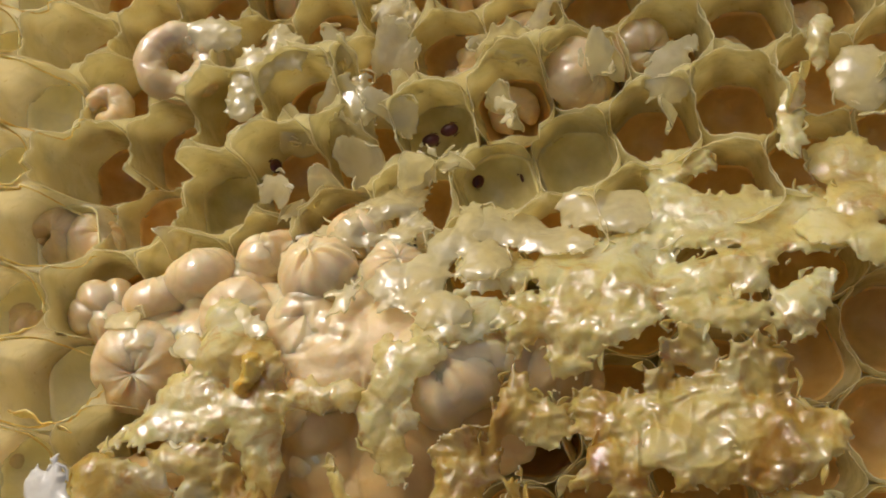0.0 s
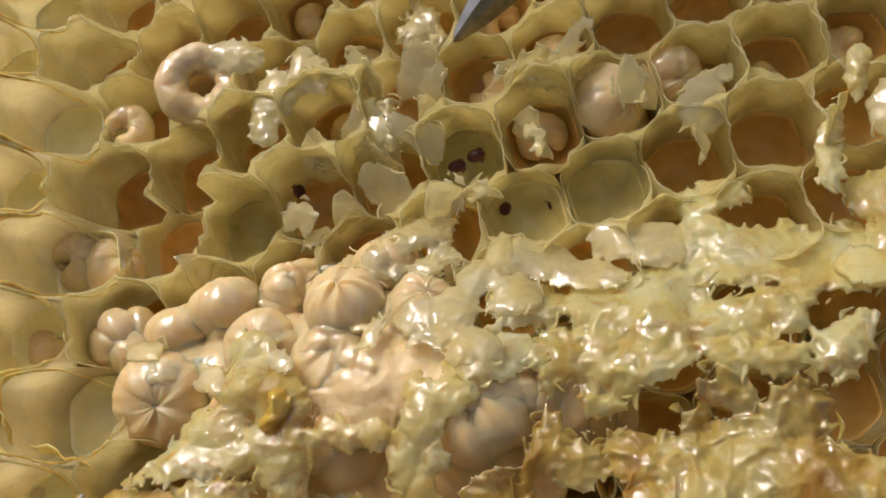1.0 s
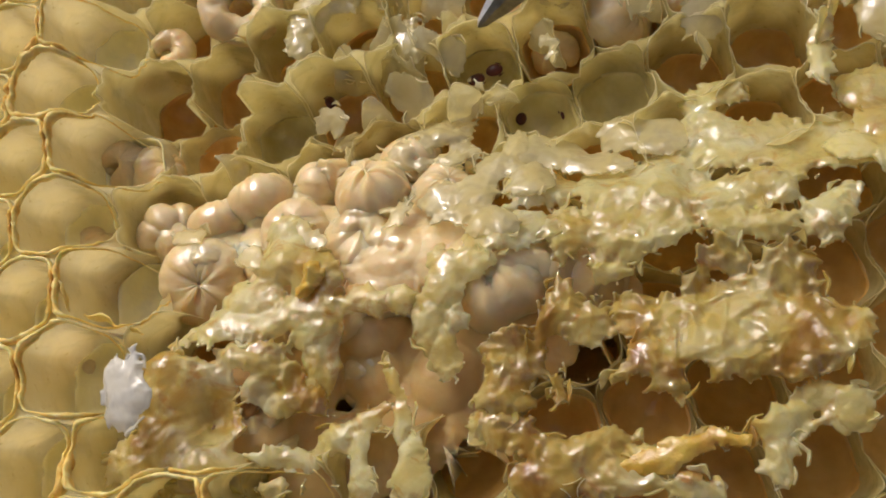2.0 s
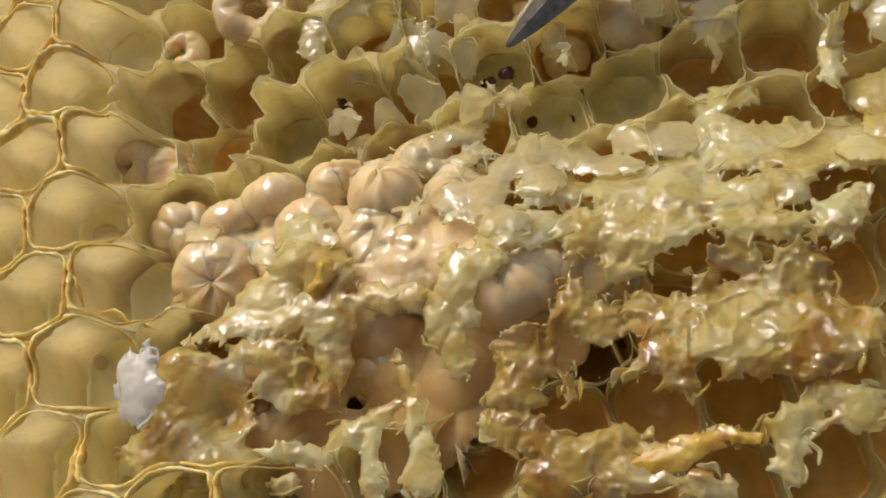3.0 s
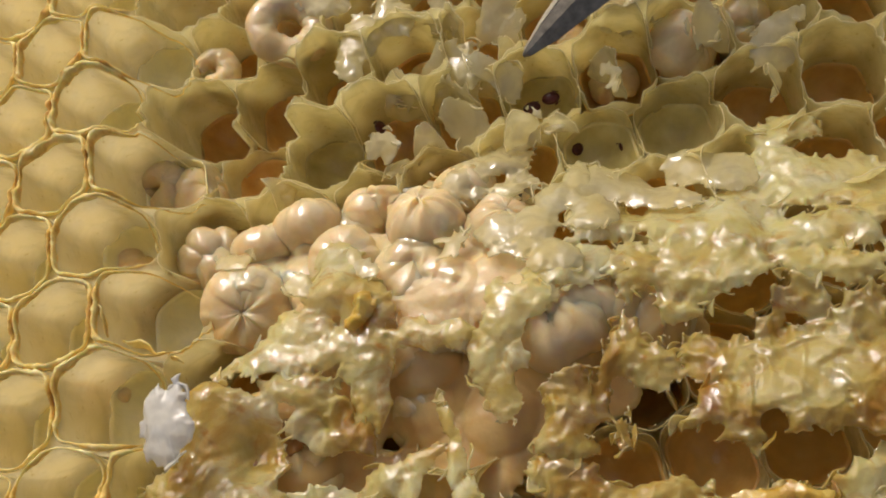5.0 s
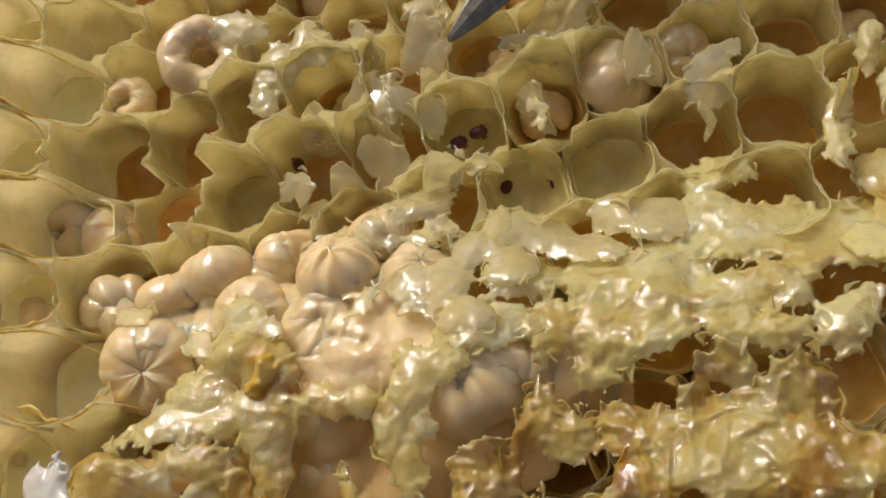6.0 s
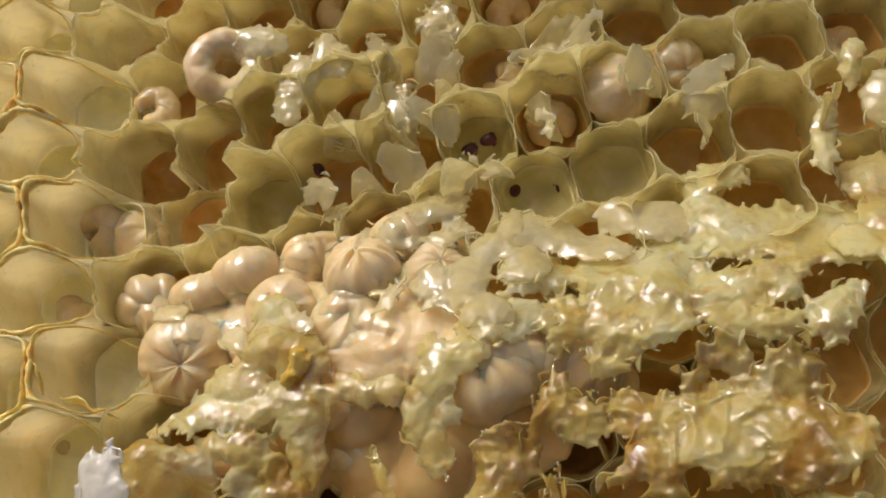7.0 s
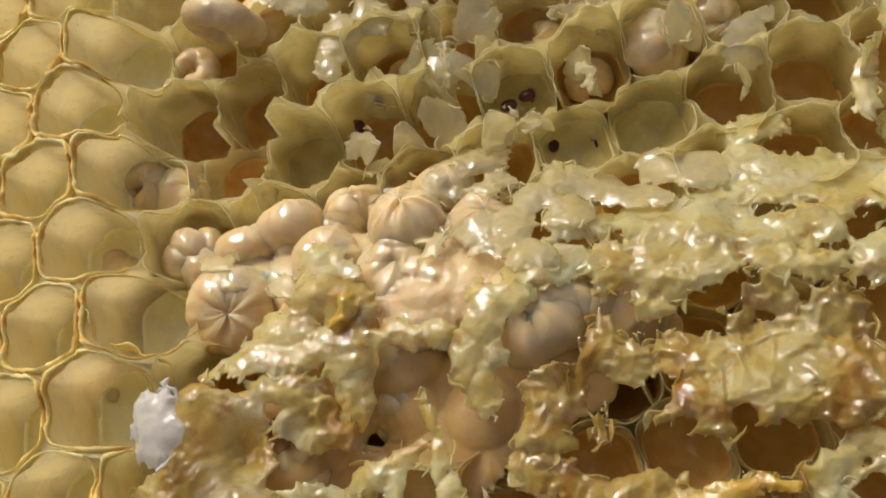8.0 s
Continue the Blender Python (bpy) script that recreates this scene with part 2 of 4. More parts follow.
def sheet(name, blobs, z0, mat, holes=(), bumps=(), tilt=(0.0, 0.0), crumple=1.0, fine=1.0, ragged=0.9, curl=-0.7, thick=0.18,
          res=0.15, seed=0, lips=12, follow=True, drape=0.25, knit=1.2, parent=None, label="", category="wax capping"):
    """A torn sheet: the union of discs (x, y, radius, radius, turn) less the holes, with a ragged edge, in mm.
    bumps: (x, y, radius, height). follow: z0 counts from the heap's own height; drape: how far it lies over the larvae, and knit how softly it
    spans the gaps between them."""
    b = np.array([(q + (0.0,))[:5] for q in blobs])
    m = b[:, 2:4].max() + 2.5
    x0, x1, y0, y1 = b[:, 0].min() - m, b[:, 0].max() + m, b[:, 1].min() - m, b[:, 1].max() + m
    nx, ny = int((x1 - x0) / res) + 1, int((y1 - y0) / res) + 1
    X, Y = np.meshgrid(x0 + res * np.arange(nx), y0 + res * np.arange(ny), indexing="ij")

    def discs(list_of):
        f = np.full(X.shape, -99.0)
        for q in list_of:
            cx, cy, rx, ry, a = (tuple(q) + (0.0,))[:5]
            ca, sa = math.cos(radians(a)), math.sin(radians(a))
            u, v = (X - cx) * ca + (Y - cy) * sa, -(X - cx) * sa + (Y - cy) * ca
            f = np.maximum(f, (1 - np.hypot(u / rx, v / ry)) * min(rx, ry))
        return f
    edge = ragged * (0.9 * fbm(X, Y, 3.4, 2, seed) + 0.45 * ridged(X, Y, 1.5, seed + 5) + 0.30 * ridged(X, Y, 0.8, seed + 6) + 0.22 * vnoise(X / 0.35, Y / 0.35, seed + 7))
    F = discs(blobs) + edge
    if holes:
        F = np.minimum(F, -discs(holes) + 0.6 * edge)
    gx, gy = np.gradient(F, res)
    g2 = np.maximum(gx * gx + gy * gy, 0.05)
    shift = np.clip(np.where(F < 0, -F, 0), 0, 1.2 * res)
    PX, PY = X + gx / np.sqrt(g2) * shift, Y + gy / np.sqrt(g2) * shift
    Z = z0 + tilt[0] * (X - b[0, 0]) + tilt[1] * (Y - b[0, 1])
    if follow:
        Z = Z + mass(X, Y)
    if follow and drape is not None:
        for cx, cy, cz, R in DOMES:
            d2 = (X - cx) ** 2 + (Y - cy) ** 2
            top = cz - 2.0 * np.maximum(np.sqrt(d2) - R, 0) + np.sqrt(np.maximum(1.08 * R * R - d2, 0)) + drape
            h = np.clip(0.5 + 0.5 * (top - Z) / knit, 0, 1)
            Z = np.where(d2 < 4 * R * R, Z * (1 - h) + top * h + knit * h * (1 - h), Z)
    for cx, cy, r, h in bumps:
        Z = Z + h * np.exp(-((X - cx) ** 2 + (Y - cy) ** 2) / (r * r))
    Z = Z + crumple * (0.95 * fbm(X, Y, 6.0, 2, seed + 11) + fine * 0.14 * ridged(X + 0.8 * vnoise(X / 2, Y / 2, 3), Y, 3.0, seed + 13)
                       + fine * 0.08 * ridged(X, Y + 0.5 * vnoise(X, Y, 4), 1.3, seed + 17) + fine * 0.05 * vnoise(X / 0.5, Y / 0.5, seed + 19))
    Z = Z + curl * np.exp(-np.maximum(F, 0) / 0.8)
    PX = PX + 0.35 * crumple * vnoise(X / 1.7, Y / 1.7, seed + 23)
    PY = PY + 0.35 * crumple * vnoise(X / 1.7, Y / 1.7, seed + 29)
    inside = F > 0
    q = inside[:-1, :-1] | inside[1:, :-1] | inside[:-1, 1:] | inside[1:, 1:]
    near = F > -1.3 * res
    q &= near[:-1, :-1] & near[1:, :-1] & near[:-1, 1:] & near[1:, 1:]
    I, J = np.nonzero(q)
    quads = np.stack([I * ny + J, (I + 1) * ny + J, (I + 1) * ny + J + 1, I * ny + J + 1], 1)
    used, quads = np.unique(quads, return_inverse=True)
    quads = quads.reshape(-1, 4)
    verts = np.stack([PX.ravel()[used], PY.ravel()[used], Z.ravel()[used]], 1) * MM
    ob = mesh_object(name, verts, quads.tolist(), mat, parent, label)
    if parent is None:
        tagged(ob, label, category)
    # curled lips along the torn edge
    rng = random.Random(seed)
    E = np.argwhere((F > 0.02) & (F < 0.3))
    for k in range(min(lips, len(E))):
        i, j = E[rng.randrange(len(E))]
        g = math.hypot(gx[i, j], gy[i, j]) or 1.0
        t = Vector((-gy[i, j] / g, gx[i, j] / g, 0)) * rng.uniform(0.35, 1.1)
        p = Vector((PX[i, j], PY[i, j], Z[i, j] - 0.15))
        flake("torn_edge", p - t, p + t, rng.uniform(0.2, 0.55), mat, rng.uniform(0.2, 1.6), rng.uniform(-0.3, 0.4), 0.8,
              seed + 37 * k, 0.14, rng.uniform(0.4, 0.9), ob)
    return thicken(ob, thick, -1.0, LIT_EDGE if mat in (CAPPING, TAN) else None)


def flake(name, a, b, height, mat, lean=0.0, bow=0.5, ragged=0.5, seed=0, thick=0.12, top=1.0, parent=None, label="", category="wax flake"):
    """A torn bit of wall: it stands on the line from a to b (x, y, z in mm), height mm high, leans lean mm to its left per mm,
    bows, and narrows to top times its width."""
    a, b = Vector(a), Vector(b)
    along = b - a
    side = Vector((-along.y, along.x, 0)).normalized()
    n = max(6, int(along.length / 0.18))
    m = max(5, int(height / 0.18))
    verts, faces = [], []
    for i in range(n + 1):
        u = i / n
        crest = 1 - ragged * (0.35 + 0.45 * float(fbm(u * along.length, seed, 2.4, 2, seed)) + 0.14 * float(ridged(u * along.length, seed * 3.1, 0.6, seed + 3)))
        crest *= max(0.12, math.sin(math.pi * min(1.0, max(0.0, u)))) ** 0.45
        for j in range(m + 1):
            v = j / m * crest
            uu = 0.5 + (u - 0.5) * (1 + (top - 1) * v) + 0.03 * float(vnoise(v * 5, seed + u * 3, seed))
            p = a + along * uu
            w = bow * math.sin(math.pi * u) * (0.4 + 0.6 * v) + lean * v * height + 0.45 * float(fbm(u * along.length, v * height, 1.7, 2, seed + 9))
            p = p + side * w + Vector((0, 0, v * height))
            verts.append(p * MM)
    for i in range(n):
        for j in range(m):
            k = i * (m + 1) + j
            faces.append((k, k + m + 1, k + m + 2, k + 1))
    ob = mesh_object(name, verts, faces, mat, parent, label)
    if parent is None:
        tagged(ob, label, category)
    return thicken(ob, thick, 0.0, LIT_EDGE if mat is FILM else None)


LARVA_COUNT = [0]
DOMES = []


def larva(at, R, arc=345, turn=(27, 15, 0), mat=None, ends=(0.9, 0.8), label="", head=True, tube=0.7, rings=12.0, groove=0.07, squash=1.0):
    """A bee grub: a ringed tube bent round a circle over arc degrees, R mm from its middle to its back; tube: the share of R
    that is the tube's own radius. Its head is a part."""
    LARVA_COUNT[0] += 1
    seed = LARVA_COUNT[0]
    n, k = 110, 30
    R = 1.06 * R
    r = tube * R
    coil = R - r
    verts, faces = [], []
    whole = arc >= 340
    total = radians(360 if whole else arc)
    for i in range(n if whole else n + 1):
        u = i / n
        fat = math.sin(math.pi * min(1.0, max(0.0, u))) ** 0.32 if not whole else 1.0
        if not whole:
            fat *= 1 - (1 - ends[0]) * max(0, 0.35 - u) / 0.35 - (1 - ends[1]) * max(0, u - 0.6) / 0.4
        th = (u - 0.5) * total
        uu = u + 0.012 * float(vnoise(2.5 * math.sin(th), 2.5 * math.cos(th) + seed, seed))
        crease = abs(math.sin(math.pi * rings * uu)) ** 0.75
        deep = 0.5 * groove * (1 + 0.8 * float(vnoise(3 * math.sin(th) + seed, 3 * math.cos(th), seed + 8)))
        for j in range(k):
            p = 2 * math.pi * j / k
            wob = 1 + 0.10 * float(vnoise(2 * math.sin(th) + seed, 2 * math.cos(th) + math.cos(p) * 1.3 + math.sin(p), seed)) + 0.03 * float(vnoise(5 * math.sin(th) + seed, 5 * math.cos(th) + 2.5 * math.cos(p), seed + 3))
            rr = r * fat * wob * (1 - deep * (1 - crease))
            rad = max(0.03, coil + rr * math.cos(p))
            verts.append(Vector((rad * math.cos(th), rad * math.sin(th), squash * rr * math.sin(p))) * MM)
    for i in range(n):
        m = (i + 1) % n if whole else i + 1
        for j in range(k):
            faces.append((i * k + j, m * k + j, m * k + (j + 1) % k, i * k + (j + 1) % k))
    if not whole:
        faces.append(tuple(range(k)))
        faces.append(tuple(n * k + j for j in range(k - 1, -1, -1)))
    ob = mesh_object("bee_larva", verts, faces, mat or LARVA)
    ob.matrix_world = pose(at[0] * MM, at[1] * MM, at[2] * MM, *turn)
    tagged(ob, label or "plump cream bee larva with ringed glossy skin in the comb", "larva", "bee larvae in the comb")
    DOMES.append((at[0], at[1], at[2], 0.5 * (R + squash * r)))
    if head and not whole:
        bm = bmesh.new()
        bmesh.ops.create_uvsphere(bm, u_segments=16, v_segments=10, radius=0.34 * r * ends[1] * MM)
        th = 0.5 * total - 0.06
        bmesh.ops.translate(bm, verts=bm.verts, vec=Vector((coil * math.cos(th), coil * math.sin(th), 0)) * MM)
        part("head", bm, LARVA_GOLD, ob, "small pale golden head")
    return ob


def mass(x, y):
    """The height of the heap of larvae and torn wax over the comb, in mm."""
    x, y = np.asarray(x, float), np.asarray(y, float)
    left = np.interp(y, [4, 8, 14, 18, 22, 26, 30, 34, 38], [-4.5, -4, -3.6, -2.6, -2.4, -3.6, -5.2, -7, -9])
    right = np.interp(y, [4, 8, 14, 18, 22, 27, 30, 33, 37], [-6, -5.6, -4.4, -4.8, -3.8, -4.8, -6.8, -8.2, -9])
    b = np.clip((x + 17) / 6, 0, 1)
    b = b * b * (3 - 2 * b)
    low = np.clip((-30 - x) / 10, 0, 1) * np.clip((18 - y) / 4, 0, 1)
    return left * (1 - b) + right * b + 3.2 * low


# ---- the comb ----
ORIGIN, STEP_A, STEP_B = Vector((-59.37, 25.07)), Vector((6.54, 1.53)), Vector((5.11, -5.94))
NEIGHBOURS = [STEP_A, STEP_B, STEP_B - STEP_A, -STEP_A, -STEP_B, STEP_A - STEP_B]


def radius_at(angle):
    """The edge of a cell in a direction: a hexagon with rounded corners."""
    total = 0.0
    for nb in NEIGHBOURS:
        c = math.cos(angle - math.atan2(nb.y, nb.x))
        if c > 0.05:
            total += (c / (nb.length / 2)) ** 10
    return total ** (-1 / 10)


def smooth_step(v, a, b):
    v = min(1.0, max(0.0, (v - a) / (b - a)))
    return v * v * (3 - 2 * v)


def torn_from(y):
    """Where the torn part of the comb begins."""
    return -50.0 - 0.27 * max(-4.0, y - 19)


def top_height(x, y):
    """How high the comb still stands: whole at its edge, torn down in the middle."""
    start = torn_from(y)
    inner = smooth_step(x, start, start + 6.0) * max(smooth_step(y, 4.0, 9.0), smooth_step(x, -34, -24))
    torn = min(-6.6 - 0.8 * smooth_step(x, -40, -25), float(mass(x, y)) - 1.2) if y < 40 else -6.0 - 1.4 * smooth_step(x, -40, -25)
    whole = 2.2 - 2.5 * smooth_step(x, -45, -10)
    return whole + (torn - whole) * inner


def floor_height(x, y):
    start = torn_from(y)
    return -7.0 - 8.0 * smooth_step(x, start + 0.5, start + 7.0) - 2.0 * smooth_step(x, -12, 0)


MITE_CELLS = {(7, 0), (7, -1), (8, 0), (4, -1)}
K_RING = 64
LEAN = (-0.06, 0.20)   # how far a cell leans sideways per mm of depth
RING = [radius_at(2 * math.pi * j / K_RING) for j in range(K_RING)]


def cell(parent, i, j, lower):
    c = ORIGIN + i * STEP_A + j * STEP_B
    rows = 15
    FLOOR_Z = min(floor_height(c.x, c.y), top_height(c.x, c.y) - 4.0)
    verts, faces = [], []
    tops = []
    brood = c.x > torn_from(c.y) + 4.0
    for k in range(K_RING):
        a = 2 * math.pi * k / K_RING
        x, y = c.x + RING[k] * math.cos(a), c.y + RING[k] * math.sin(a)
        whole = smooth_step(top_height(x, y), -3.0, 1.0)
        tear = 2.8 * float(fbm(x, y, 6.0, 2, 5)) + 0.35 * float(ridged(x, y, 1.2, 8)) + 0.3 * float(vnoise(x / 0.4, y / 0.4, 9))
        corner = (RING[k] - min(RING)) / (max(RING) - min(RING))
        tops.append(top_height(x, y) + (1 - whole) * (tear - lower + 1.2 * corner * corner - 0.4) + whole * 0.3 * float(vnoise(x / 2, y / 2, 4)))
    for r in range(rows + 1):
        f = r / rows
        for k in range(K_RING):
            a = 2 * math.pi * k / K_RING
            z = FLOOR_Z + 2.3 + (tops[k] - FLOOR_Z - 2.3) * f
            grow = 0.999 - 0.10 * (1 - f) ** 3
            rad = RING[k] * grow - 0.02 - 0.12 * (1 - f) * (1 + float(vnoise(a * 2, z / 3, i * 31 + j)))
            if brood and f > 0.75:
                rad += (f - 0.75) * 4 * (0.2 * float(vnoise((c.x + rad * math.cos(a)) / 1.3, (c.y + rad * math.sin(a)) / 1.3, 61)) - 0.1)
            d = max(0.0, -z)
            verts.append(((rad * math.cos(a) + LEAN[0] * d) * MM, (rad * math.sin(a) + LEAN[1] * d) * MM, z * MM))
    for r in range(rows):
        for k in range(K_RING):
            q = r * K_RING
            faces.append((q + k, q + (k + 1) % K_RING, q + K_RING + (k + 1) % K_RING, q + K_RING + k))
    ob = mesh_object("cell", verts, faces, BROOD_WALL if brood else WALL, parent)
    if brood:
        thicken(ob, 0.07, 1.0, LIT_EDGE)
    ob.location = (c.x * MM, c.y * MM, 0)
    # the rounded floor of the cell
    v2, f2 = [(-LEAN[0] * FLOOR_Z * MM, -LEAN[1] * FLOOR_Z * MM, FLOOR_Z * MM)], []
    bowl = [(0.25, 0.1), (0.45, 0.4), (0.62, 0.9), (0.75, 1.5), (0.83, 2.1), (0.87, 2.6)]
    for s, zz in bowl:
        for k in range(0, K_RING, 2):
            a = 2 * math.pi * k / K_RING
            d = -FLOOR_Z - zz
            v2.append(((RING[k] * s * math.cos(a) + LEAN[0] * d) * MM, (RING[k] * s * math.sin(a) + LEAN[1] * d) * MM, (FLOOR_Z + zz) * MM))
    K2 = K_RING // 2
    for k in range(K2):
        f2.append((0, 1 + k, 1 + (k + 1) % K2))
        for s in range(len(bowl) - 1):
            q = 1 + s * K2
            f2.append((q + k, q + K2 + k, q + K2 + (k + 1) % K2, q + (k + 1) % K2))
    thicken(mesh_object("cell_floor", v2, f2, (OLIVE_FLOOR if (i, j) in MITE_CELLS else BROOD_FLOOR) if brood else FLOOR, ob), 0.3 if brood else 0.08)
    # the thick brown lip of a whole cell
    if max(tops) > 0.3:
        v3, f3, m = [], [], 8
        K3 = 2 * K_RING
        for k in range(K3):
            a = 2 * math.pi * k / K3
            t = tops[(k // 2) % K_RING] * (1 - (k % 2) / 2) + tops[(k // 2 + 1) % K_RING] * (k % 2) / 2
            rr = radius_at(a)
            x, y = c.x + rr * math.cos(a), c.y + rr * math.sin(a)
            fat = smooth_step(t, -1.0, 1.0) * (0.10 + 0.10 * float(fbm(x, y, 2.0, 2, 21))) + 0.055
            for s in range(m):
                p = 2 * math.pi * s / m
                fray = 1 + 0.35 * float(vnoise(x * 1.7 + 3 * math.cos(p), y * 1.7 + 3 * math.sin(p), 33)) + 0.2 * float(vnoise(x * 4.1, y * 4.1 + 2 * p, 34))
                d = rr - 0.2 + 1.1 * fat * fray * math.cos(p)
                v3.append((d * math.cos(a) * MM, d * math.sin(a) * MM, (t + 0.15 * float(vnoise(x, y, 6)) + 2.4 * fat * fray * math.sin(p)) * MM))
        for k in range(K3):
            for s in range(m):
                f3.append((k * m + s, ((k + 1) % K3) * m + s, ((k + 1) % K3) * m + (s + 1) % m, k * m + (s + 1) % m))
        mesh_object("rim", v3, f3, RIM, ob, "thick tan wax lip")
    return ob


def honeycomb():
    comb = tagged(new("honeycomb"), "pale yellow drone comb with torn open hexagonal cells", "honeycomb")
    lowered = {(4, -1): 0.0, (7, 0): 0.8, (8, 0): 0.3}
    for i in range(-6, 19):
        for j in range(-12, 11):
            c = ORIGIN + i * STEP_A + j * STEP_B
            if -88 < c.x < 30 and -14 < c.y < 84:
                under = 2.2 if (c.y < 26 + 0.1 * (c.x + 20) and c.x > -42) else 0.0
                cell(comb, i, j, lowered.get((i, j), under))
    bm = bmesh.new()
    bmesh.ops.create_cube(bm, size=1.0, matrix=Matrix.LocRotScale((-0.029, 0.035, -0.0225), None, (0.126, 0.104, 0.009)))
    bmesh.ops.bevel(bm, geom=bm.edges[:], offset=0.002, segments=2, affect="EDGES")
    part("midrib", bm, FLOOR, comb, "solid wax back of the comb")
    return comb


honeycomb()
bm = bmesh.new()
bmesh.ops.create_cube(bm, size=1.0, matrix=Matrix.LocRotScale((-0.03, 0.04, -0.042), None, (1.6, 1.0, 0.03)))
bmesh.ops.bevel(bm, geom=bm.edges[:], offset=0.003, segments=2, affect="EDGES")
table = tagged(part("table", bm, TABLE, None), "brown wooden table top under the comb", "table", kind="structure")

# ---- larvae ----
FACE = (27, 15, 0)
larva((-42.5, 22.9, -6.1), 3.7, 384, FACE, ends=(1.0, 0.95), tube=0.7, rings=13, groove=0.06, label="tightly curled cream larva with star-shaped wrinkles")
larva((-47.2, 28.2, -7.1), 3.0, 345, (60, 20, 40), mat=LARVA_WET, rings=6, groove=0.3, label="collapsed glassy cream larva with deep folds")
larva((-38.4, 30.4, -6.5), 3.0, 345, (-58, 10, 20), groove=0.06, tube=0.8, squash=0.9)
larva((-42.0, 28.9, -6.7), 2.9, 345, (-60, 30, 30), groove=0.05, tube=0.75, squash=0.8)
larva((-33.8, 31.7, -7.8), 2.3, 345, (-55, -20, 80), groove=0.06, tube=0.8)
larva((-27.8, 29.5, -5.9), 3.15, 340, (-22, 12, 30), rings=14, groove=0.07, tube=0.76, ends=(0.9, 0.8), label="plump cream larva with deep ring folds")
larva((-25.2, 33.3, -8.2), 2.7, 345, (-60, 12, 20), LARVA_WET, groove=0.05, tube=0.78)
larva((-21.8, 28.9, -6.8), 2.7, 345, (0, 30, 40), LARVA_WET, groove=0.06, tube=0.78)
larva((-28.6, 25.1, -6.1), 3.3, 345, (-10, 20, 20), groove=0.02, tube=0.8, squash=0.65)
larva((-25.3, 23.3, -6.4), 3.0, 345, (-10, 10, 40), groove=0.03, tube=0.8, squash=0.65)
larva((-22.4, 23.8, -6.9), 2.2, 345, (-10, 40, 20), LARVA_WET, rings=9, groove=0.13)
larva((-34.3, 26.2, -5.4), 2.9, 345, (0, 10, -30), groove=0.03, tube=0.8, squash=0.7)
larva((-17.5, 20.7, -6.8), 4.0, 340, (-18, 10, 60), rings=15, groove=0.06, tube=0.74, ends=(0.9, 0.8), label="large cream larva half under wax, with fine ring folds")
larva((-13.6, 22.5, -7.9), 3.2, 345, (-20, 30, 20), rings=10, groove=0.05, tube=0.78)
larva((-10.2, 21.5, -9.0), 3.0, 345, (40, 10, 80), rings=10, groove=0.05, tube=0.75)
larva((-21.8, 13.8, -9.5), 3.3, 330, FACE, rings=11, groove=0.06, tube=0.55, label="pale larva curled up in a torn cell")
larva((-28.0, 14.7, -9.8), 3.0, 345, (60, 0, 30), groove=0.05)
larva((-32.7, 15.1, -8.2), 2.2, 345, (-10, 20, 50), groove=0.06)
larva((-27.7, 18.4, -8.1), 3.2, 345, (40, 0, 70), groove=0.04, tube=0.78)
larva((-36.7, 9.4, -7.5), 3.2, 345, (30, 20, 10), LARVA_GOLD, groove=0.02, tube=0.8)
larva((-17.1, 17.6, -9.0), 2.8, 345, (30, 0, 40), groove=0.05, tube=0.78)
larva((-54.0, 36.1, -7.3), 2.9, 320, (20, 20, 40), LARVA_WET, groove=0.05)
larva((-50.6, 35.9, -8.6), 2.6, 345, (50, 20, 90), LARVA_GOLD, groove=0.04)
larva((-54.7, 28.4, -8.1), 2.7, 345, (40, 0, 130), LARVA_GOLD, groove=0.04)
larva((-52.5, 24.8, -9.3), 2.6, 345, (60, 10, 30), LARVA_GOLD, groove=0.04)
larva((-54.1, 16.5, -5.3), 2.5, 345, FACE, LARVA_GOLD, tube=0.72, groove=0.03, squash=0.7, label="flat pale larva curled in a whole cell")
larva((-50.7, 49.3, -7.4), 2.4, 330, (20, 20, 40), LARVA_GOLD, tube=0.5, groove=0.03)
larva((-6.9, 47.1, -10.4), 3.1, 345, (60, 10, 75), groove=0.04)
larva((-1.8, 49.4, -11.2), 2.6, 345, (50, 0, 40), LARVA_WET, groove=0.05)
ring_larva = larva((-42.4, 51.6, -5.6), 3.9, 368, (24, 14, 50), LARVA_WET, tube=0.36, ends=(0.95, 0.9), rings=13, groove=0.10, label="cream larva curled into a ring with an orange centre")
larva((-45.3, 55.8, -9.9), 2.9, 345, (20, 10, 0), LARVA_GOLD, groove=0.02, tube=0.75, head=False, label="golden larva under a ring-shaped one")
# one larva deep in most further cells of the torn part
random.seed(4)
EMPTY = {(7, 0), (7, -1), (4, -1), (8, 0), (4, -2), (5, -2), (5, -1), (6, -1), (10, -1), (9, 0), (2, 0), (3, -1)}
for i in range(-3, 16):
    for j in range(-9, 6):
        c = ORIGIN + i * STEP_A + j * STEP_B
        if (i, j) in EMPTY or not (-47 < c.x < 22 and 30 < c.y < 66) or random.random() < 0.7:
            continue
        larva((c.x - 0.8 + random.uniform(-0.3, 0.3), c.y + 2.6 + random.uniform(-0.3, 0.3), floor_height(c.x, c.y) + 1.6 + random.uniform(-0.5, 0.6)), 2.5, 300,
              (random.uniform(-30, 30), random.uniform(-30, 30), random.uniform(0, 360)), LARVA_GOLD, tube=0.62, groove=0.05,
              label="curled cream larva lying deep in a torn cell", head=False)

# ---- torn cappings ----


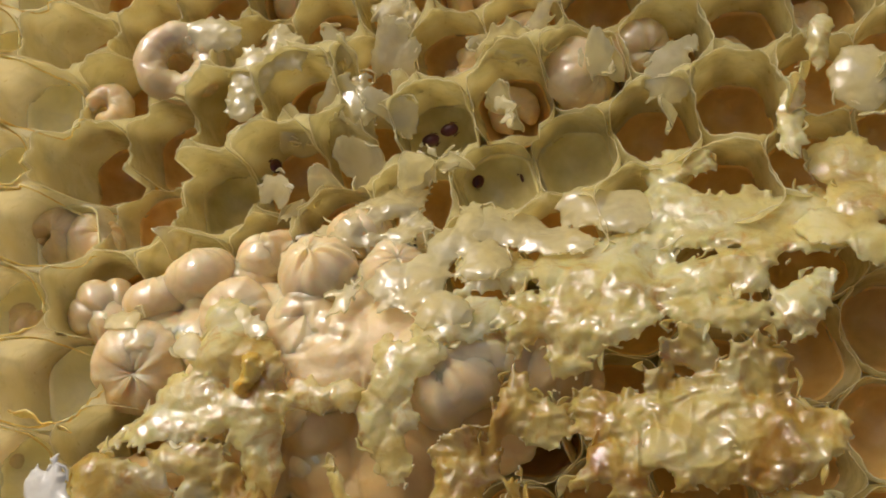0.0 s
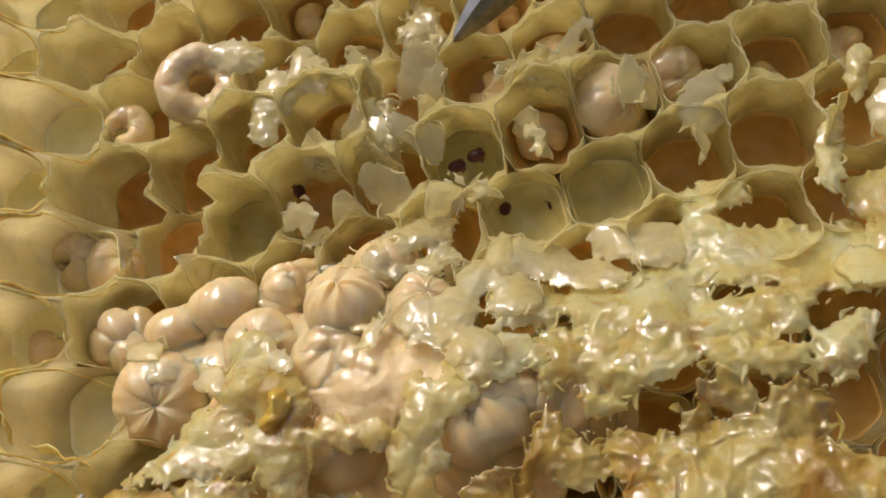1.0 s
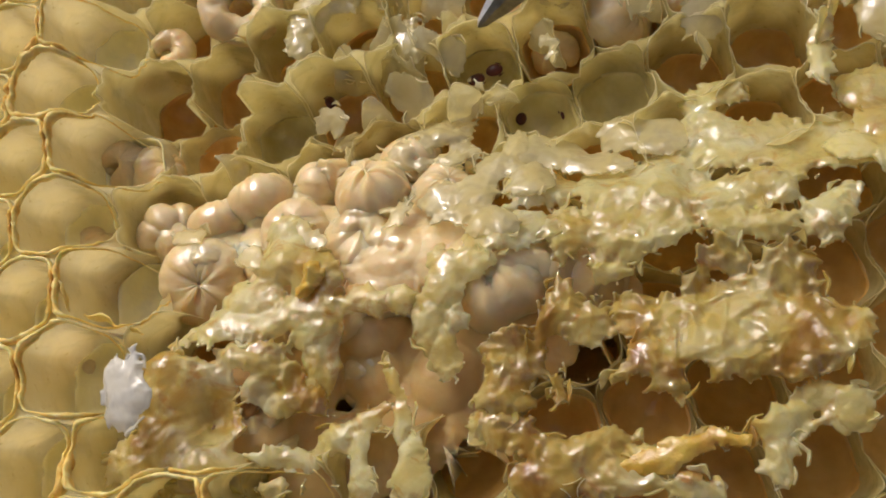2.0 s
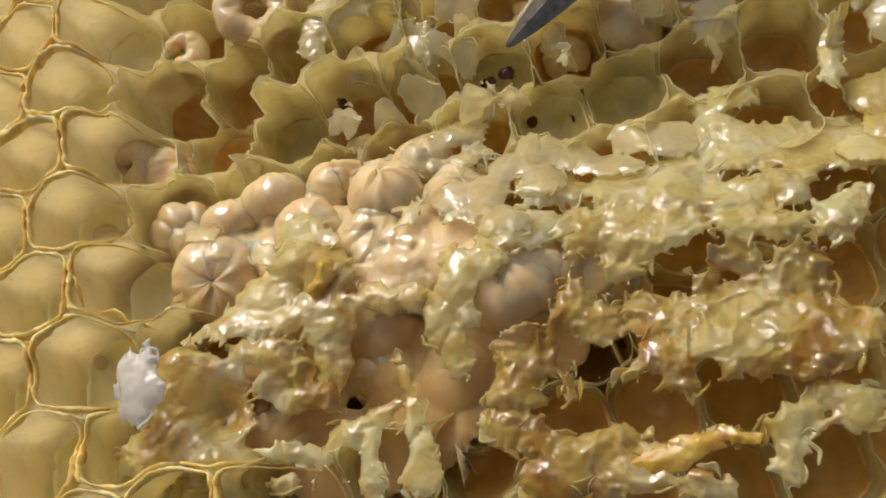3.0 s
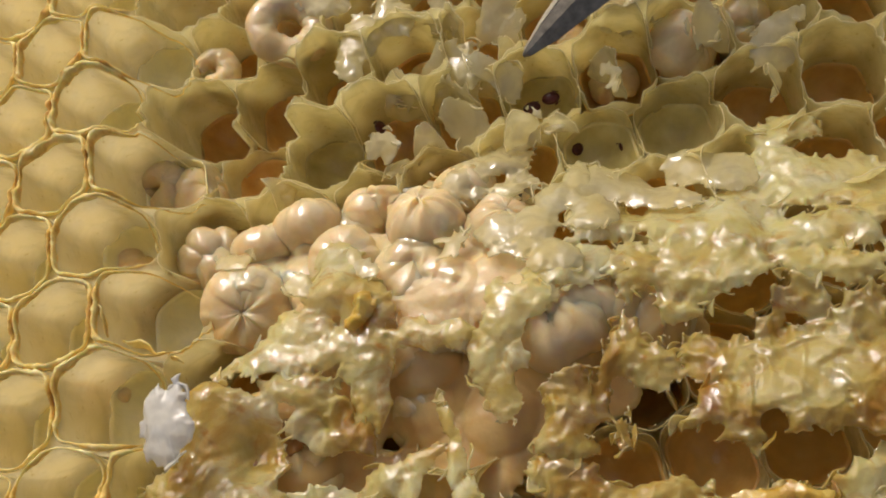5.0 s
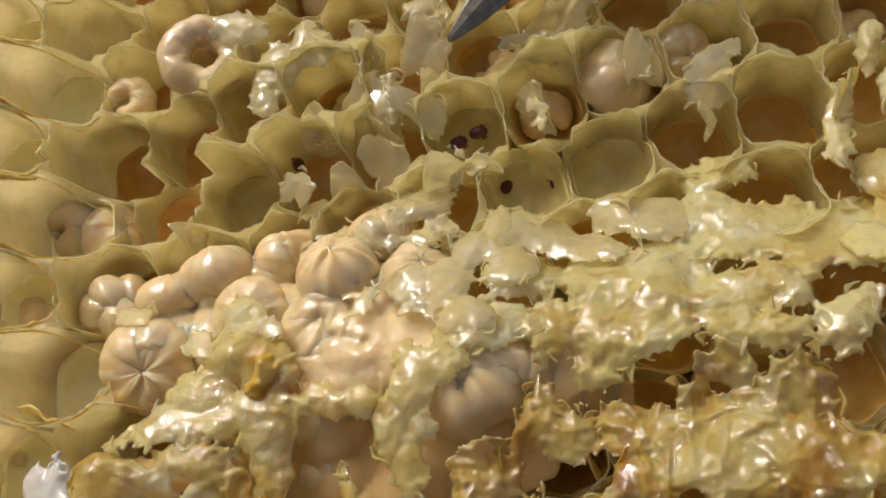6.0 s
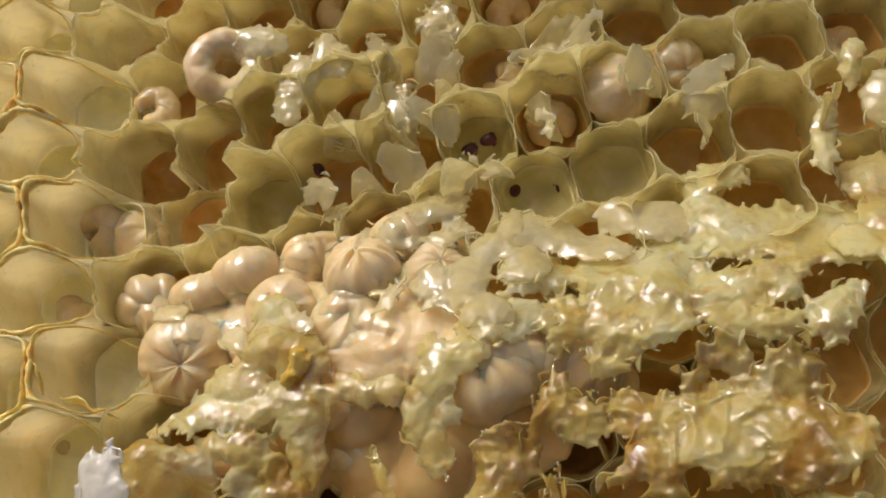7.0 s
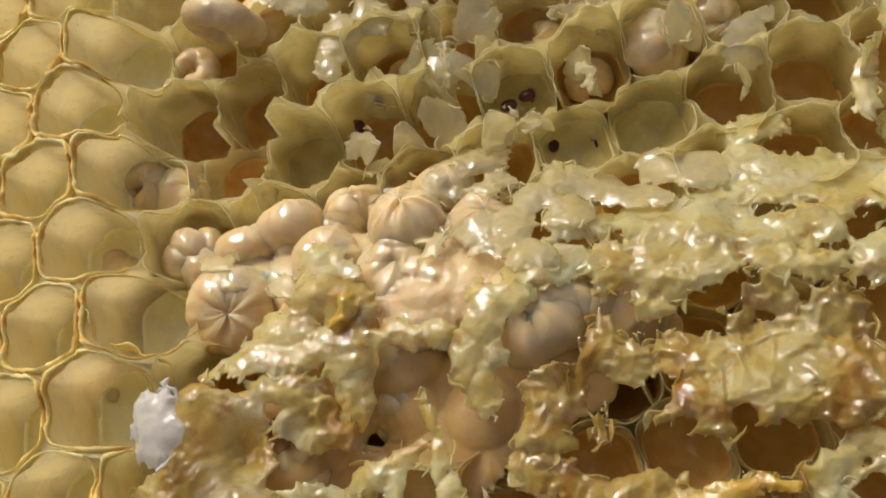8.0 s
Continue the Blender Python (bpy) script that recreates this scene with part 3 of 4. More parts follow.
def fluid(*rest, **more):
    return tagged(sheet("larval_fluid", *rest, lips=0, thick=3.0, category="fluid", drape=-0.45, knit=2.8, **more), kind="stuff")


def disc(at, rx, ry, turn=0.0):
    return (at[0], at[1], rx, ry, turn)


fluid([disc((-41.9, 25.7, -5.0), 4.0, 3.4), disc((-36.4, 25.7, -4.0), 4.5, 4.0), disc((-31.0, 26.8, -5.0), 5.0, 3.6), disc((-24.8, 26.6, -5.0), 5.0, 4.5), disc((-34.1, 21.0, -4.0), 5.0, 4.0),
      disc((-26.7, 21.4, -4.0), 5.0, 3.5), disc((-21.2, 23.8, -5.0), 4.5, 4.5), disc((-15.6, 20.9, -5.0), 4.0, 3.5), disc((-29.9, 32.0, -7.0), 4.0, 2.8), disc((-35.5, 29.9, -6.0), 4.0, 2.6), disc((-45.1, 27.0, -6.0), 3.2, 2.6), disc((-23.0, 32.3, -7.0), 3.4, 2.4), disc((-31.9, 33.7, -6.6), 2.6, 2.2)],
      -1.5, SLIME, seed=131, crumple=0.3, bumps=[(*(-31.8, 33.7, -6.6)[:2], 1.9, 2.0)], ragged=0.5, curl=-2.2, label="glistening cream fluid and skin between larvae")
# added fill under the torn cells; its brown stands in for shade
fluid([disc((-27.3, 16.0, -7.0), 5.0, 4.0), disc((-21.3, 14.2, -8.0), 5.0, 4.5), disc((-16.1, 17.6, -8.0), 4.5, 4.0), disc((-11.3, 20.0, -8.0), 4.5, 3.5), disc((-32.8, 15.4, -7.0), 4.0, 4.0),
      disc((-36.2, 11.0, -7.0), 5.0, 4.5), disc((-25.2, 10.4, -8.0), 5.0, 4.0), disc((-41.1, 11.5, -5.0), 5.0, 4.5), disc((-30.8, 8.0, -8.0), 5.0, 4.0)],
      -4.4, DEEP, seed=137, crumple=0.35, ragged=0.5, label="cream fluid fill under torn cells, brown shade in its colour")
sheet("torn_capping", [disc((-13.4, 28.3, -7.5), 3.2, 2.6), disc((-11.3, 23.6, -5.5), 3.2, 2.6), disc((-8.0, 23.0, -5.0), 3.4, 2.8), disc((-7.7, 28.4, -7.0), 3.6, 3.0), disc((-3.5, 28.1, -5.5), 3.8, 3.4),
      disc((-4.3, 23.8, -4.5), 3.2, 2.4), disc((0.6, 31.5, -7.0), 4.0, 3.6), disc((-0.5, 26.0, -5.0), 3.6, 2.6), disc((4.3, 31.4, -7.5), 4.0, 3.2), disc((3.3, 26.1, -5.0), 3.6, 2.2),
      disc((7.7, 30.6, -7.0), 4.0, 3.2), disc((-15.9, 24.8, -5.0), 2.4, 1.6), disc((-8.2, 20.3, -4.0), 1.6, 1.2), disc((7.2, 23.5, -3.5), 2.0, 2.4), disc((0.9, 36.5, -9.0), 2.6, 1.8), disc((-0.1, 23.4, -4.5), 2.6, 1.6), disc((3.5, 22.6, -4.5), 2.6, 1.4)],
      0.0, CAPPING, seed=3, ragged=0.85, crumple=0.4, fine=2.2, lips=30, bumps=[(*(-1.8, 27.4, -5.5)[:2], 1.6, -1.4), (*(1.5, 34.7, -8.0)[:2], 2.6, 1.0), (*(-7.9, 31.0, -7.0)[:2], 2.4, -1.0)],
      label="lumpy wet torn wax capping, yellow and tan")
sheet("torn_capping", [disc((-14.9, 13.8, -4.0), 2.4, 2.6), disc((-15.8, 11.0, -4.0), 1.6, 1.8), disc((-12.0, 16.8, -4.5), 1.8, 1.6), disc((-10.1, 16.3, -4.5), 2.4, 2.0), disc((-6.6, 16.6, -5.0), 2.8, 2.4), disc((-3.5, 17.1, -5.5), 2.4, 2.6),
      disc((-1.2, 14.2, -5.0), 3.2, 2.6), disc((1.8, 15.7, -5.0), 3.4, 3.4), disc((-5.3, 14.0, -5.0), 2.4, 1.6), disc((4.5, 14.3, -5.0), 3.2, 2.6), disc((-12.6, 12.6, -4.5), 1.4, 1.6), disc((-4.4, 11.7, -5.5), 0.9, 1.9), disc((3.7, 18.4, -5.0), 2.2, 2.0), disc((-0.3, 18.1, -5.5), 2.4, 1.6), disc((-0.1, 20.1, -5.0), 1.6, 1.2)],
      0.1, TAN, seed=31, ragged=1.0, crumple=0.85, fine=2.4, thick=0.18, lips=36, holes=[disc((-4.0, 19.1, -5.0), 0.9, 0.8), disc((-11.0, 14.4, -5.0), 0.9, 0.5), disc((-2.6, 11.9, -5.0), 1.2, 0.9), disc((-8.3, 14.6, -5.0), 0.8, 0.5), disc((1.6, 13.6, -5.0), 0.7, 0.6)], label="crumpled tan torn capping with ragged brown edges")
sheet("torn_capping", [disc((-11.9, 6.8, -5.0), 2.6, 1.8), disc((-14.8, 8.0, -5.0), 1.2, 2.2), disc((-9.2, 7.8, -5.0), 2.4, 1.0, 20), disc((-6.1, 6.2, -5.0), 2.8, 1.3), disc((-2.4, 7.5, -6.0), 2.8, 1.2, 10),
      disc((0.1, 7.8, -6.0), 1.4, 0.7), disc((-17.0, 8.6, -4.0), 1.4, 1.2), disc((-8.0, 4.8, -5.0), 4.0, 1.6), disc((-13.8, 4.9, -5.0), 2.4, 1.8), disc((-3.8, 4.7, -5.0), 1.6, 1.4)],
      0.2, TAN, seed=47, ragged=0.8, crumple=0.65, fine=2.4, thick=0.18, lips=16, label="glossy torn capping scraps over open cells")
sheet("torn_capping", [disc((3.3, 8.9, -5.0), 2.6, 1.3, 15), disc((1.9, 6.7, -5.0), 0.9, 2.2), disc((5.7, 9.6, -5.0), 3.0, 1.4)], 0.0, CAPPING, seed=51, ragged=0.6, crumple=0.5, lips=6, label="wet yellow fold of torn wax over a cell")
sheet("torn_capping", [disc((-34.0, 22.5, -2.0), 2.4, 2.6), disc((-35.8, 19.5, -2.5), 2.6, 2.2), disc((-38.8, 16.9, -2.5), 2.6, 1.5, 20), disc((-31.2, 20.9, -2.2), 2.2, 2.6), disc((-31.5, 18.3, -2.5), 2.6, 1.8),
      disc((-26.7, 18.6, -2.5), 2.8, 1.1, -6), disc((-24.3, 18.4, -2.5), 1.2, 1.0), disc((-35.3, 17.3, -3.0), 2.4, 1.6), disc((-34.1, 25.5, -3.0), 1.4, 1.1), disc((-30.7, 16.6, -3.0), 1.8, 1.4), disc((-30.4, 14.2, -4.0), 1.0, 1.8)],
      0.3, CAPPING, seed=59, fine=1.4, bumps=[(*(-33.5, 22.5, -2.0)[:2], 2.0, 0.9)], crumple=0.4, ragged=0.55, thick=0.22, lips=14, label="wet yellow wax sheet draped over larvae")
sheet("torn_capping", [disc((-20.7, 19.3, -2.5), 1.5, 2.4), disc((-21.8, 16.9, -3.0), 1.2, 2.0), disc((-20.7, 14.6, -3.5), 0.9, 1.8), disc((-19.1, 20.8, -3.0), 2.0, 1.1), disc((-16.3, 22.9, -4.5), 2.2, 0.9), disc((-14.0, 24.1, -5.0), 1.9, 1.0), disc((-19.5, 16.7, -3.0), 1.0, 1.1)],
      0.35, CAPPING, seed=61, fine=1.4, crumple=0.4, ragged=0.5, thick=0.2, lips=10, label="torn yellow wax strip hanging over a large larva")
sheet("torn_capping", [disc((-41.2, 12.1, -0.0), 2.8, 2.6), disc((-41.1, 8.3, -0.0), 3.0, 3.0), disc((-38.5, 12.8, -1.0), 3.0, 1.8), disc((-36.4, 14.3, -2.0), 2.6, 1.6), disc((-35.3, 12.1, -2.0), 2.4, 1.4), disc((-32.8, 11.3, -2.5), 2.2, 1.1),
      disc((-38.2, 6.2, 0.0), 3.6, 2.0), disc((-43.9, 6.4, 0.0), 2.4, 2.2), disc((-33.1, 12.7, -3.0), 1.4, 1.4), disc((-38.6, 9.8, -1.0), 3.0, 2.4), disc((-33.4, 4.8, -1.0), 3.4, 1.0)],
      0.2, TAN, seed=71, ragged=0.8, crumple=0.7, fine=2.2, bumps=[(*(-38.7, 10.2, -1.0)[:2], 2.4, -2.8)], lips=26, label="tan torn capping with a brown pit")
# dark brown patch low in the dip of the capping
sheet("brown_patch", [disc((-39.7, 10.8, -2.2), 1.0, 0.8), disc((-37.1, 11.3, -2.2), 1.3, 0.5, 20)], -1.9, PIT, seed=73, crumple=0.5, ragged=0.9, lips=0, label="dark brown patch in the capping pit", category="residue")
sheet("torn_capping", [disc((-24.0, 9.0, -3.0), 0.8, 2.6), disc((-23.1, 6.6, -3.0), 1.3, 2.4, 10), disc((-26.5, 9.7, -3.0), 2.2, 0.7, 30), disc((-29.0, 8.1, -2.0), 1.8, 0.9, 30), disc((-24.7, 12.6, -4.0), 0.6, 1.6, 20), disc((-31.4, 6.9, -2.0), 1.8, 0.6), disc((-27.1, 6.7, -3.0), 0.7, 2.0)],
      0.6, CAPPING, seed=77, ragged=0.45, crumple=0.5, thick=0.2, lips=18, drape=None, label="curled yellow strips of torn capping")
sheet("wax_film", [disc((-22.6, 35.4, -7.0), 2.4, 2.2), disc((-24.4, 33.3, -6.5), 2.0, 1.8), disc((-20.9, 32.6, -7.0), 1.8, 1.8)], 0.5, FILM, seed=83, lips=4, bumps=[(*(-22.5, 35.0, -7.0)[:2], 1.8, 1.0)], crumple=0.35, thick=0.16,
      label="creased translucent yellow wax film over a larva", category="wax film")
sheet("wax_film", [disc((-21.3, 27.5, -4.5), 1.9, 1.7), disc((-19.7, 25.4, -4.5), 1.8, 1.4), disc((-18.5, 28.0, -5.0), 2.0, 2.0), disc((-16.8, 29.7, -6.5), 2.0, 2.6), disc((-17.2, 24.4, -5.0), 2.2, 1.4), disc((-15.6, 32.6, -8.0), 1.4, 2.2), disc((-14.2, 28.7, -7.0), 2.2, 2.2)],
      0.6, FILM, seed=85, lips=6, holes=[disc((-16.3, 28.5, -6.5), 0.45, 1.0, -10)], crumple=0.4, thick=0.16, ragged=0.5, label="wet yellowish wax film joining larvae and capping", category="wax film")
sheet("wax_film", [disc((-12.4, 32.5, -8.5), 3.2, 1.9, -25), disc((-9.3, 30.7, -8.0), 3.0, 1.8, -20), disc((-6.9, 33.7, -9.0), 2.8, 2.0, -20), disc((-4.3, 32.8, -8.5), 2.4, 2.2), disc((-14.3, 32.5, -9.0), 1.6, 1.4)],
      0.75, FILM, seed=89, lips=2, crumple=0.18, ragged=0.35, thick=0.14, bumps=[(*(-9.7, 32.7, -8.5)[:2], 2.2, -0.9), (*(-11.1, 31.0, -8.0)[:2], 1.3, 0.6)], label="smooth shiny pale wax film beside a torn cell", category="wax film")
for n, (at, rx, ry) in enumerate([((-27.8, 33.2, -6.5), 0.9, 1.3), ((-31.2, 37.1, -7.0), 1.2, 1.1), ((-24.6, 26.4, -4.0), 1.7, 0.9), ((-36.3, 22.7, -3.0), 1.3, 1.2), ((-31.8, 24.5, -3.4), 1.6, 0.9), ((-43.2, 25.8, -4.5), 1.5, 0.8)]):
    sheet("wax_film", [disc(at, rx, ry, 35 * n), disc((at[0] - 0.6, at[1] + 0.4), 0.7 * rx, 0.5 * ry)], 0.3, FILM, seed=800 + 9 * n, crumple=0.3, curl=-0.4, thick=0.12, ragged=0.5, lips=2,
          label="wet shred of clear wax film clinging to larvae", category="wax film")
for n, (at, rx, ry, z) in enumerate([((-26.2, 45.7, -7.0), 1.4, 2.8, -6.8), ((-23.0, 55.6, -7.0), 2.0, 2.6, -7.4)]):
    sheet("wax_film", [disc(at, rx, ry, 20 * n), disc((at[0] + 1.2, at[1] - 1.4), 0.6 * rx, 0.6 * ry)], z, FILM, seed=600 + 9 * n, crumple=0.2, curl=-1.0, thick=0.08, ragged=0.8, lips=2, follow=False,
          label="ragged milky wax film across a torn cell", category="wax film")
sheet("white_wax_flake", [disc((-42.5, 10.9, 4.0), 2.0, 2.6, -15), disc((-42.7, 9.2, 3.5), 1.1, 1.5)], 3.4, WHITE, seed=101, tilt=(0.1, 0.35), crumple=0.25, ragged=0.7, thick=0.1, lips=4, follow=False,
      label="shiny white flake of torn wax capping", category="wax flake")
sheet("pollen_smear", [disc((-31.0, 21.0, -1.8), 0.75, 1.1), disc((-31.4, 19.6, -1.8), 0.5, 0.5)], 1.7, POLLEN, seed=109, crumple=0.15, ragged=0.4, curl=-1.2, lips=0, label="amber spot of pollen paste on wet wax", category="pollen")
sheet("wax_film", [disc((14.5, 41.7, -7.0), 2.2, 2.6)], -6.8, FILM, seed=113, crumple=0.3, ragged=0.3, lips=3, follow=False, label="round loose piece of pale wax film", category="wax film")
sheet("torn_capping", [disc((9.5, 40.7, -6.0), 0.9, 2.8, -12), disc((8.7, 37.6, -6.0), 0.8, 1.8), disc((11.7, 44.8, -6.0), 0.8, 2.2, -15)], -6.0, CAPPING, seed=115, crumple=0.4, ragged=0.5, lips=6, follow=False, label="yellow wet strip of wax on a cell edge")
sheet("torn_capping", [disc((12.2, 35.0, -6.0), 2.6, 2.6), disc((12.7, 31.3, -6.0), 2.6, 2.6), disc((10.5, 28.9, -6.0), 2.2, 2.0), disc((12.8, 27.4, -5.0), 2.2, 2.0), disc((15.5, 32.7, -6.0), 3.0, 3.0)], 0.4, CAPPING, seed=117, crumple=0.45, ragged=0.5, lips=8, label="folded wet yellow capping at the end of the tear")
sheet("pollen_smear", [disc((-6.1, 6.0, -5.0), 2.4, 0.7, 12), disc((-3.2, 7.1, -5.0), 2.2, 0.6, 10), disc((-1.6, 7.3, -5.0), 1.2, 0.5, -5)], 1.2, POLLEN, seed=107, crumple=0.25, ragged=0.35, curl=-0.6, lips=0, drape=None,
      label="bright orange smear of pollen paste on the wax", category="pollen")

sheet("wax_film", [disc((-39.9, 54.0, -3.8), 3.0, 1.6, -10), disc((-35.0, 49.7, -4.6), 1.8, 2.4), disc((-32.3, 51.6, -5.5), 2.0, 2.2), disc((-35.9, 46.0, -5.0), 0.8, 1.4)], -4.4, FILM, seed=121, tilt=(-0.12, 0.0), crumple=0.3, ragged=0.5, thick=0.12, lips=4, follow=False,
      label="milky wax film half over a ring-shaped larva", category="wax film")

for n, (at, rx, ry, z, tilt) in enumerate([
        ((-27.1, 45.7, -8.2), 2.2, 2.6, -8.2, (0.2, 0.9)), ((-31.5, 44.2, -7.4), 0.9, 2.0, -7.4, (0.5, 0.5)), ((-20.6, 38.8, -8.0), 1.7, 0.9, -7.8, (0.2, 0.4)), ((-17.7, 39.2, -8.0), 1.3, 0.8, -7.8, (0.0, -0.3)),
        ((-13.6, 49.8, -7.0), 0.9, 2.3, -7.0, (-0.5, 0.4)), ((-10.1, 50.3, -7.0), 1.0, 2.2, -7.0, (0.5, 0.5)), ((-12.9, 43.5, -7.0), 1.5, 0.8, -6.8, (0.3, 0.2)), ((-4.8, 46.1, -6.0), 1.2, 1.7, -6.2, (0.1, 0.8)),
        ((-32.3, 38.1, -6.6), 1.2, 0.9, -6.2, (0.2, 0.3)), ((-25.5, 40.2, -8.4), 1.2, 1.8, -8.4, (-0.4, 0.8)),
        ((-22.3, 44.8, -7.6), 1.0, 1.8, -7.6, (-0.3, 0.7)), ((-27.8, 51.4, -6.4), 1.8, 1.6, -6.4, (0.1, 0.7)), ((0.8, 44.4, -7.0), 1.2, 2.0, -7.0, (0.4, 0.6)), ((-22.9, 51.7, -7.2), 1.6, 2.4, -7.4, (0.2, 0.8))]):
    sheet("wax_shard", [disc(at, rx, ry, 25 * n), disc((at[0] + 0.4 * rx, at[1] - 0.5 * ry), 0.7 * rx, 0.6 * ry, 10 * n)], z, FILM, seed=900 + 13 * n, tilt=tilt, crumple=0.3, curl=-0.3, thick=0.1, ragged=0.5, res=0.13,
          lips=4, follow=False, label="thin milky shard of torn cell wall with a ragged edge", category="wax shard")

# ---- flakes of torn cell wall ----
WALL_LABEL = "thin ragged translucent flake of torn cell wall"
for n, (a, b, h, mat, lean, bow, top) in enumerate([
        ((-33.4, 42.8, -8.0), (-29.9, 42.8, -8.0), 4.2, FILM, 0.15, 0.4, 0.8),
        ((-29.2, 43.0, -9.0), (-24.6, 41.9, -9.0), 5.6, FILM, 0.1, 0.8, 0.7),
        ((-21.7, 36.9, -6.0), (-19.1, 39.4, -6.0), 2.4, FILM, -0.4, 0.3, 1.0),
        ((-19.0, 39.3, -6.5), (-15.8, 38.7, -6.5), 1.6, FILM, -0.3, 0.3, 0.9),
        ((-15.0, 45.3, -7.5), (-11.8, 42.3, -7.5), 2.6, FILM, 0.2, 0.3, 0.8),
        ((-22.8, 45.9, -7.0), (-20.3, 47.1, -7.0), 2.2, FILM, 0.2, 0.3, 0.7),
        ((0.2, 39.7, -7.0), (0.9, 41.4, -7.0), 1.8, FILM, 0.0, 0.2, 0.5),
        ((8.4, 37.4, -6.0), (11.0, 43.7, -6.0), 2.4, CAPPING, -0.4, 0.6, 0.8),
        ((-41.5, 32.5, -5.5), (-40.3, 35.2, -5.5), 1.8, FILM, 0.2, 0.3, 0.5),
        ((-6.3, 46.7, -7.0), (-3.0, 45.4, -7.0), 3.4, FILM, 0.3, 0.6, 0.8),
        ((-29.4, 51.6, -7.0), (-25.8, 48.8, -7.0), 2.6, FILM, 0.2, 0.4, 0.6),
        ((-30.1, 37.6, -7.0), (-27.1, 38.2, -7.0), 3.0, FILM, 0.2, 0.4, 0.6),
        ((-49.8, 18.6, -1.0), (-44.8, 16.7, -1.5), 1.0, RIM, 0.2, 0.3, 1.0),
        ((-52.0, 22.6, 1.5), (-50.0, 18.3, 1.0), 1.3, RIM, 0.1, 0.2, 0.9)]):
    deep = 2.5 if a[1] > 30 else 0.0
    flake("wax_flake", (a[0], a[1], a[2] - deep), (b[0], b[1], b[2] - deep), 0.75 * h + deep, mat, 0.5 * lean + 0.2, bow, seed=200 + 7 * n, top=max(0.8, top), label=WALL_LABEL)
flap = flake("wax_flap", (0, 0, 0), (6.6, 0, 0), 5.0, FILM, 0.1, 0.5, seed=411, top=0.5, label="torn flap of cell wall that the pick bends over")

# ---- mites ----


def mite(at, turn):
    bm = bmesh.new()
    bmesh.ops.create_uvsphere(bm, u_segments=20, v_segments=12, radius=1.0)
    for v in bm.verts:
        v.co = Vector((v.co.x * 0.82, v.co.y * 0.58, max(v.co.z, -0.35) * 0.36)) * MM
    me = bpy.data.meshes.new("varroa_mite")
    bm.to_mesh(me)
    bm.free()
    me.materials.append(MITE)
    me.polygons.foreach_set("use_smooth", [True] * len(me.polygons))
    ob = new("varroa_mite", me)
    ob.matrix_world = pose(at[0] * MM, at[1] * MM, at[2] * MM, *turn)
    tagged(ob, "dark red-brown oval parasitic mite on the cell wall", "mite", "mites in the cells")
    for k in range(6):
        side = 1 if k % 2 else -1
        bm = bmesh.new()
        bmesh.ops.create_cone(bm, cap_ends=True, segments=6, radius1=0.07 * MM, radius2=0.03 * MM, depth=0.4 * MM,
                              matrix=pose((0.3 + 0.16 * (k // 2)) * MM, side * 0.5 * MM, -0.1 * MM, 70 * side, 20, 30 * side * (k // 2)))
        part("leg", bm, MITE, ob)
    return ob


mite((-16.6, 40.2, -13.8), (40, 10, 80))
mite((-12.5, 40.3, -14.5), (40, 0, 100))
mite((-33.7, 41.5, -9.0), (50, 20, 95))
mite((-18.6, 44.3, -11.5), (20, 0, 10))
mite((-20.3, 43.5, -11.5), (10, 10, 20))

# ---- tool ----


def steel_pick():
    tool = tagged(new("steel_pick"), "grey steel pick with a sharp pointed tip", "tool")
    sections = [(0.0, 0.14, 0.1), (0.5, 0.5, 0.25), (3.0, 1.25, 0.55), (9.0, 2.4, 1.0), (16.0, 3.0, 1.3), (45.0, 3.2, 1.4)]

    def prism(name, profile, mat, label=""):
        verts, faces, n = [], [], len(profile)
        for s, w, h in sections:
            for x, z in profile:
                verts.append((x * w * MM, s * MM, z * h * MM))
        for i in range(len(sections) - 1):
            for j in range(n):
                faces.append((i * n + j, i * n + (j + 1) % n, i * n + n + (j + 1) % n, i * n + n + j))
        faces.append(tuple(range(n - 1, -1, -1)))
        faces.append(tuple(range(len(verts) - n, len(verts))))
        return mesh_object(name, verts, faces, mat, tool, label, smooth=False)
    prism("blade", [(-0.45, 0.98), (0.2, 0.75), (1.0, -0.35), (0.7, -0.8), (-0.67, -0.8)], STEEL)
    # bright copy of the steel paints in the side that catches light
    prism("lit_facet", [(-1.0, 0.35), (-0.46, 1.06), (-0.68, -0.8)], BRIGHT, "narrow blade facet painted in a lit tone")
    bm = bmesh.new()
    bmesh.ops.create_cone(bm, cap_ends=True, segments=24, radius1=0.004, radius2=0.0035, depth=0.08, matrix=pose(0, 0.083, 0, 90))
    part("handle", bm, STEEL, tool, "round steel handle")
    return tool


pick = steel_pick()
TOOL_TURN = (26, 0, -60)


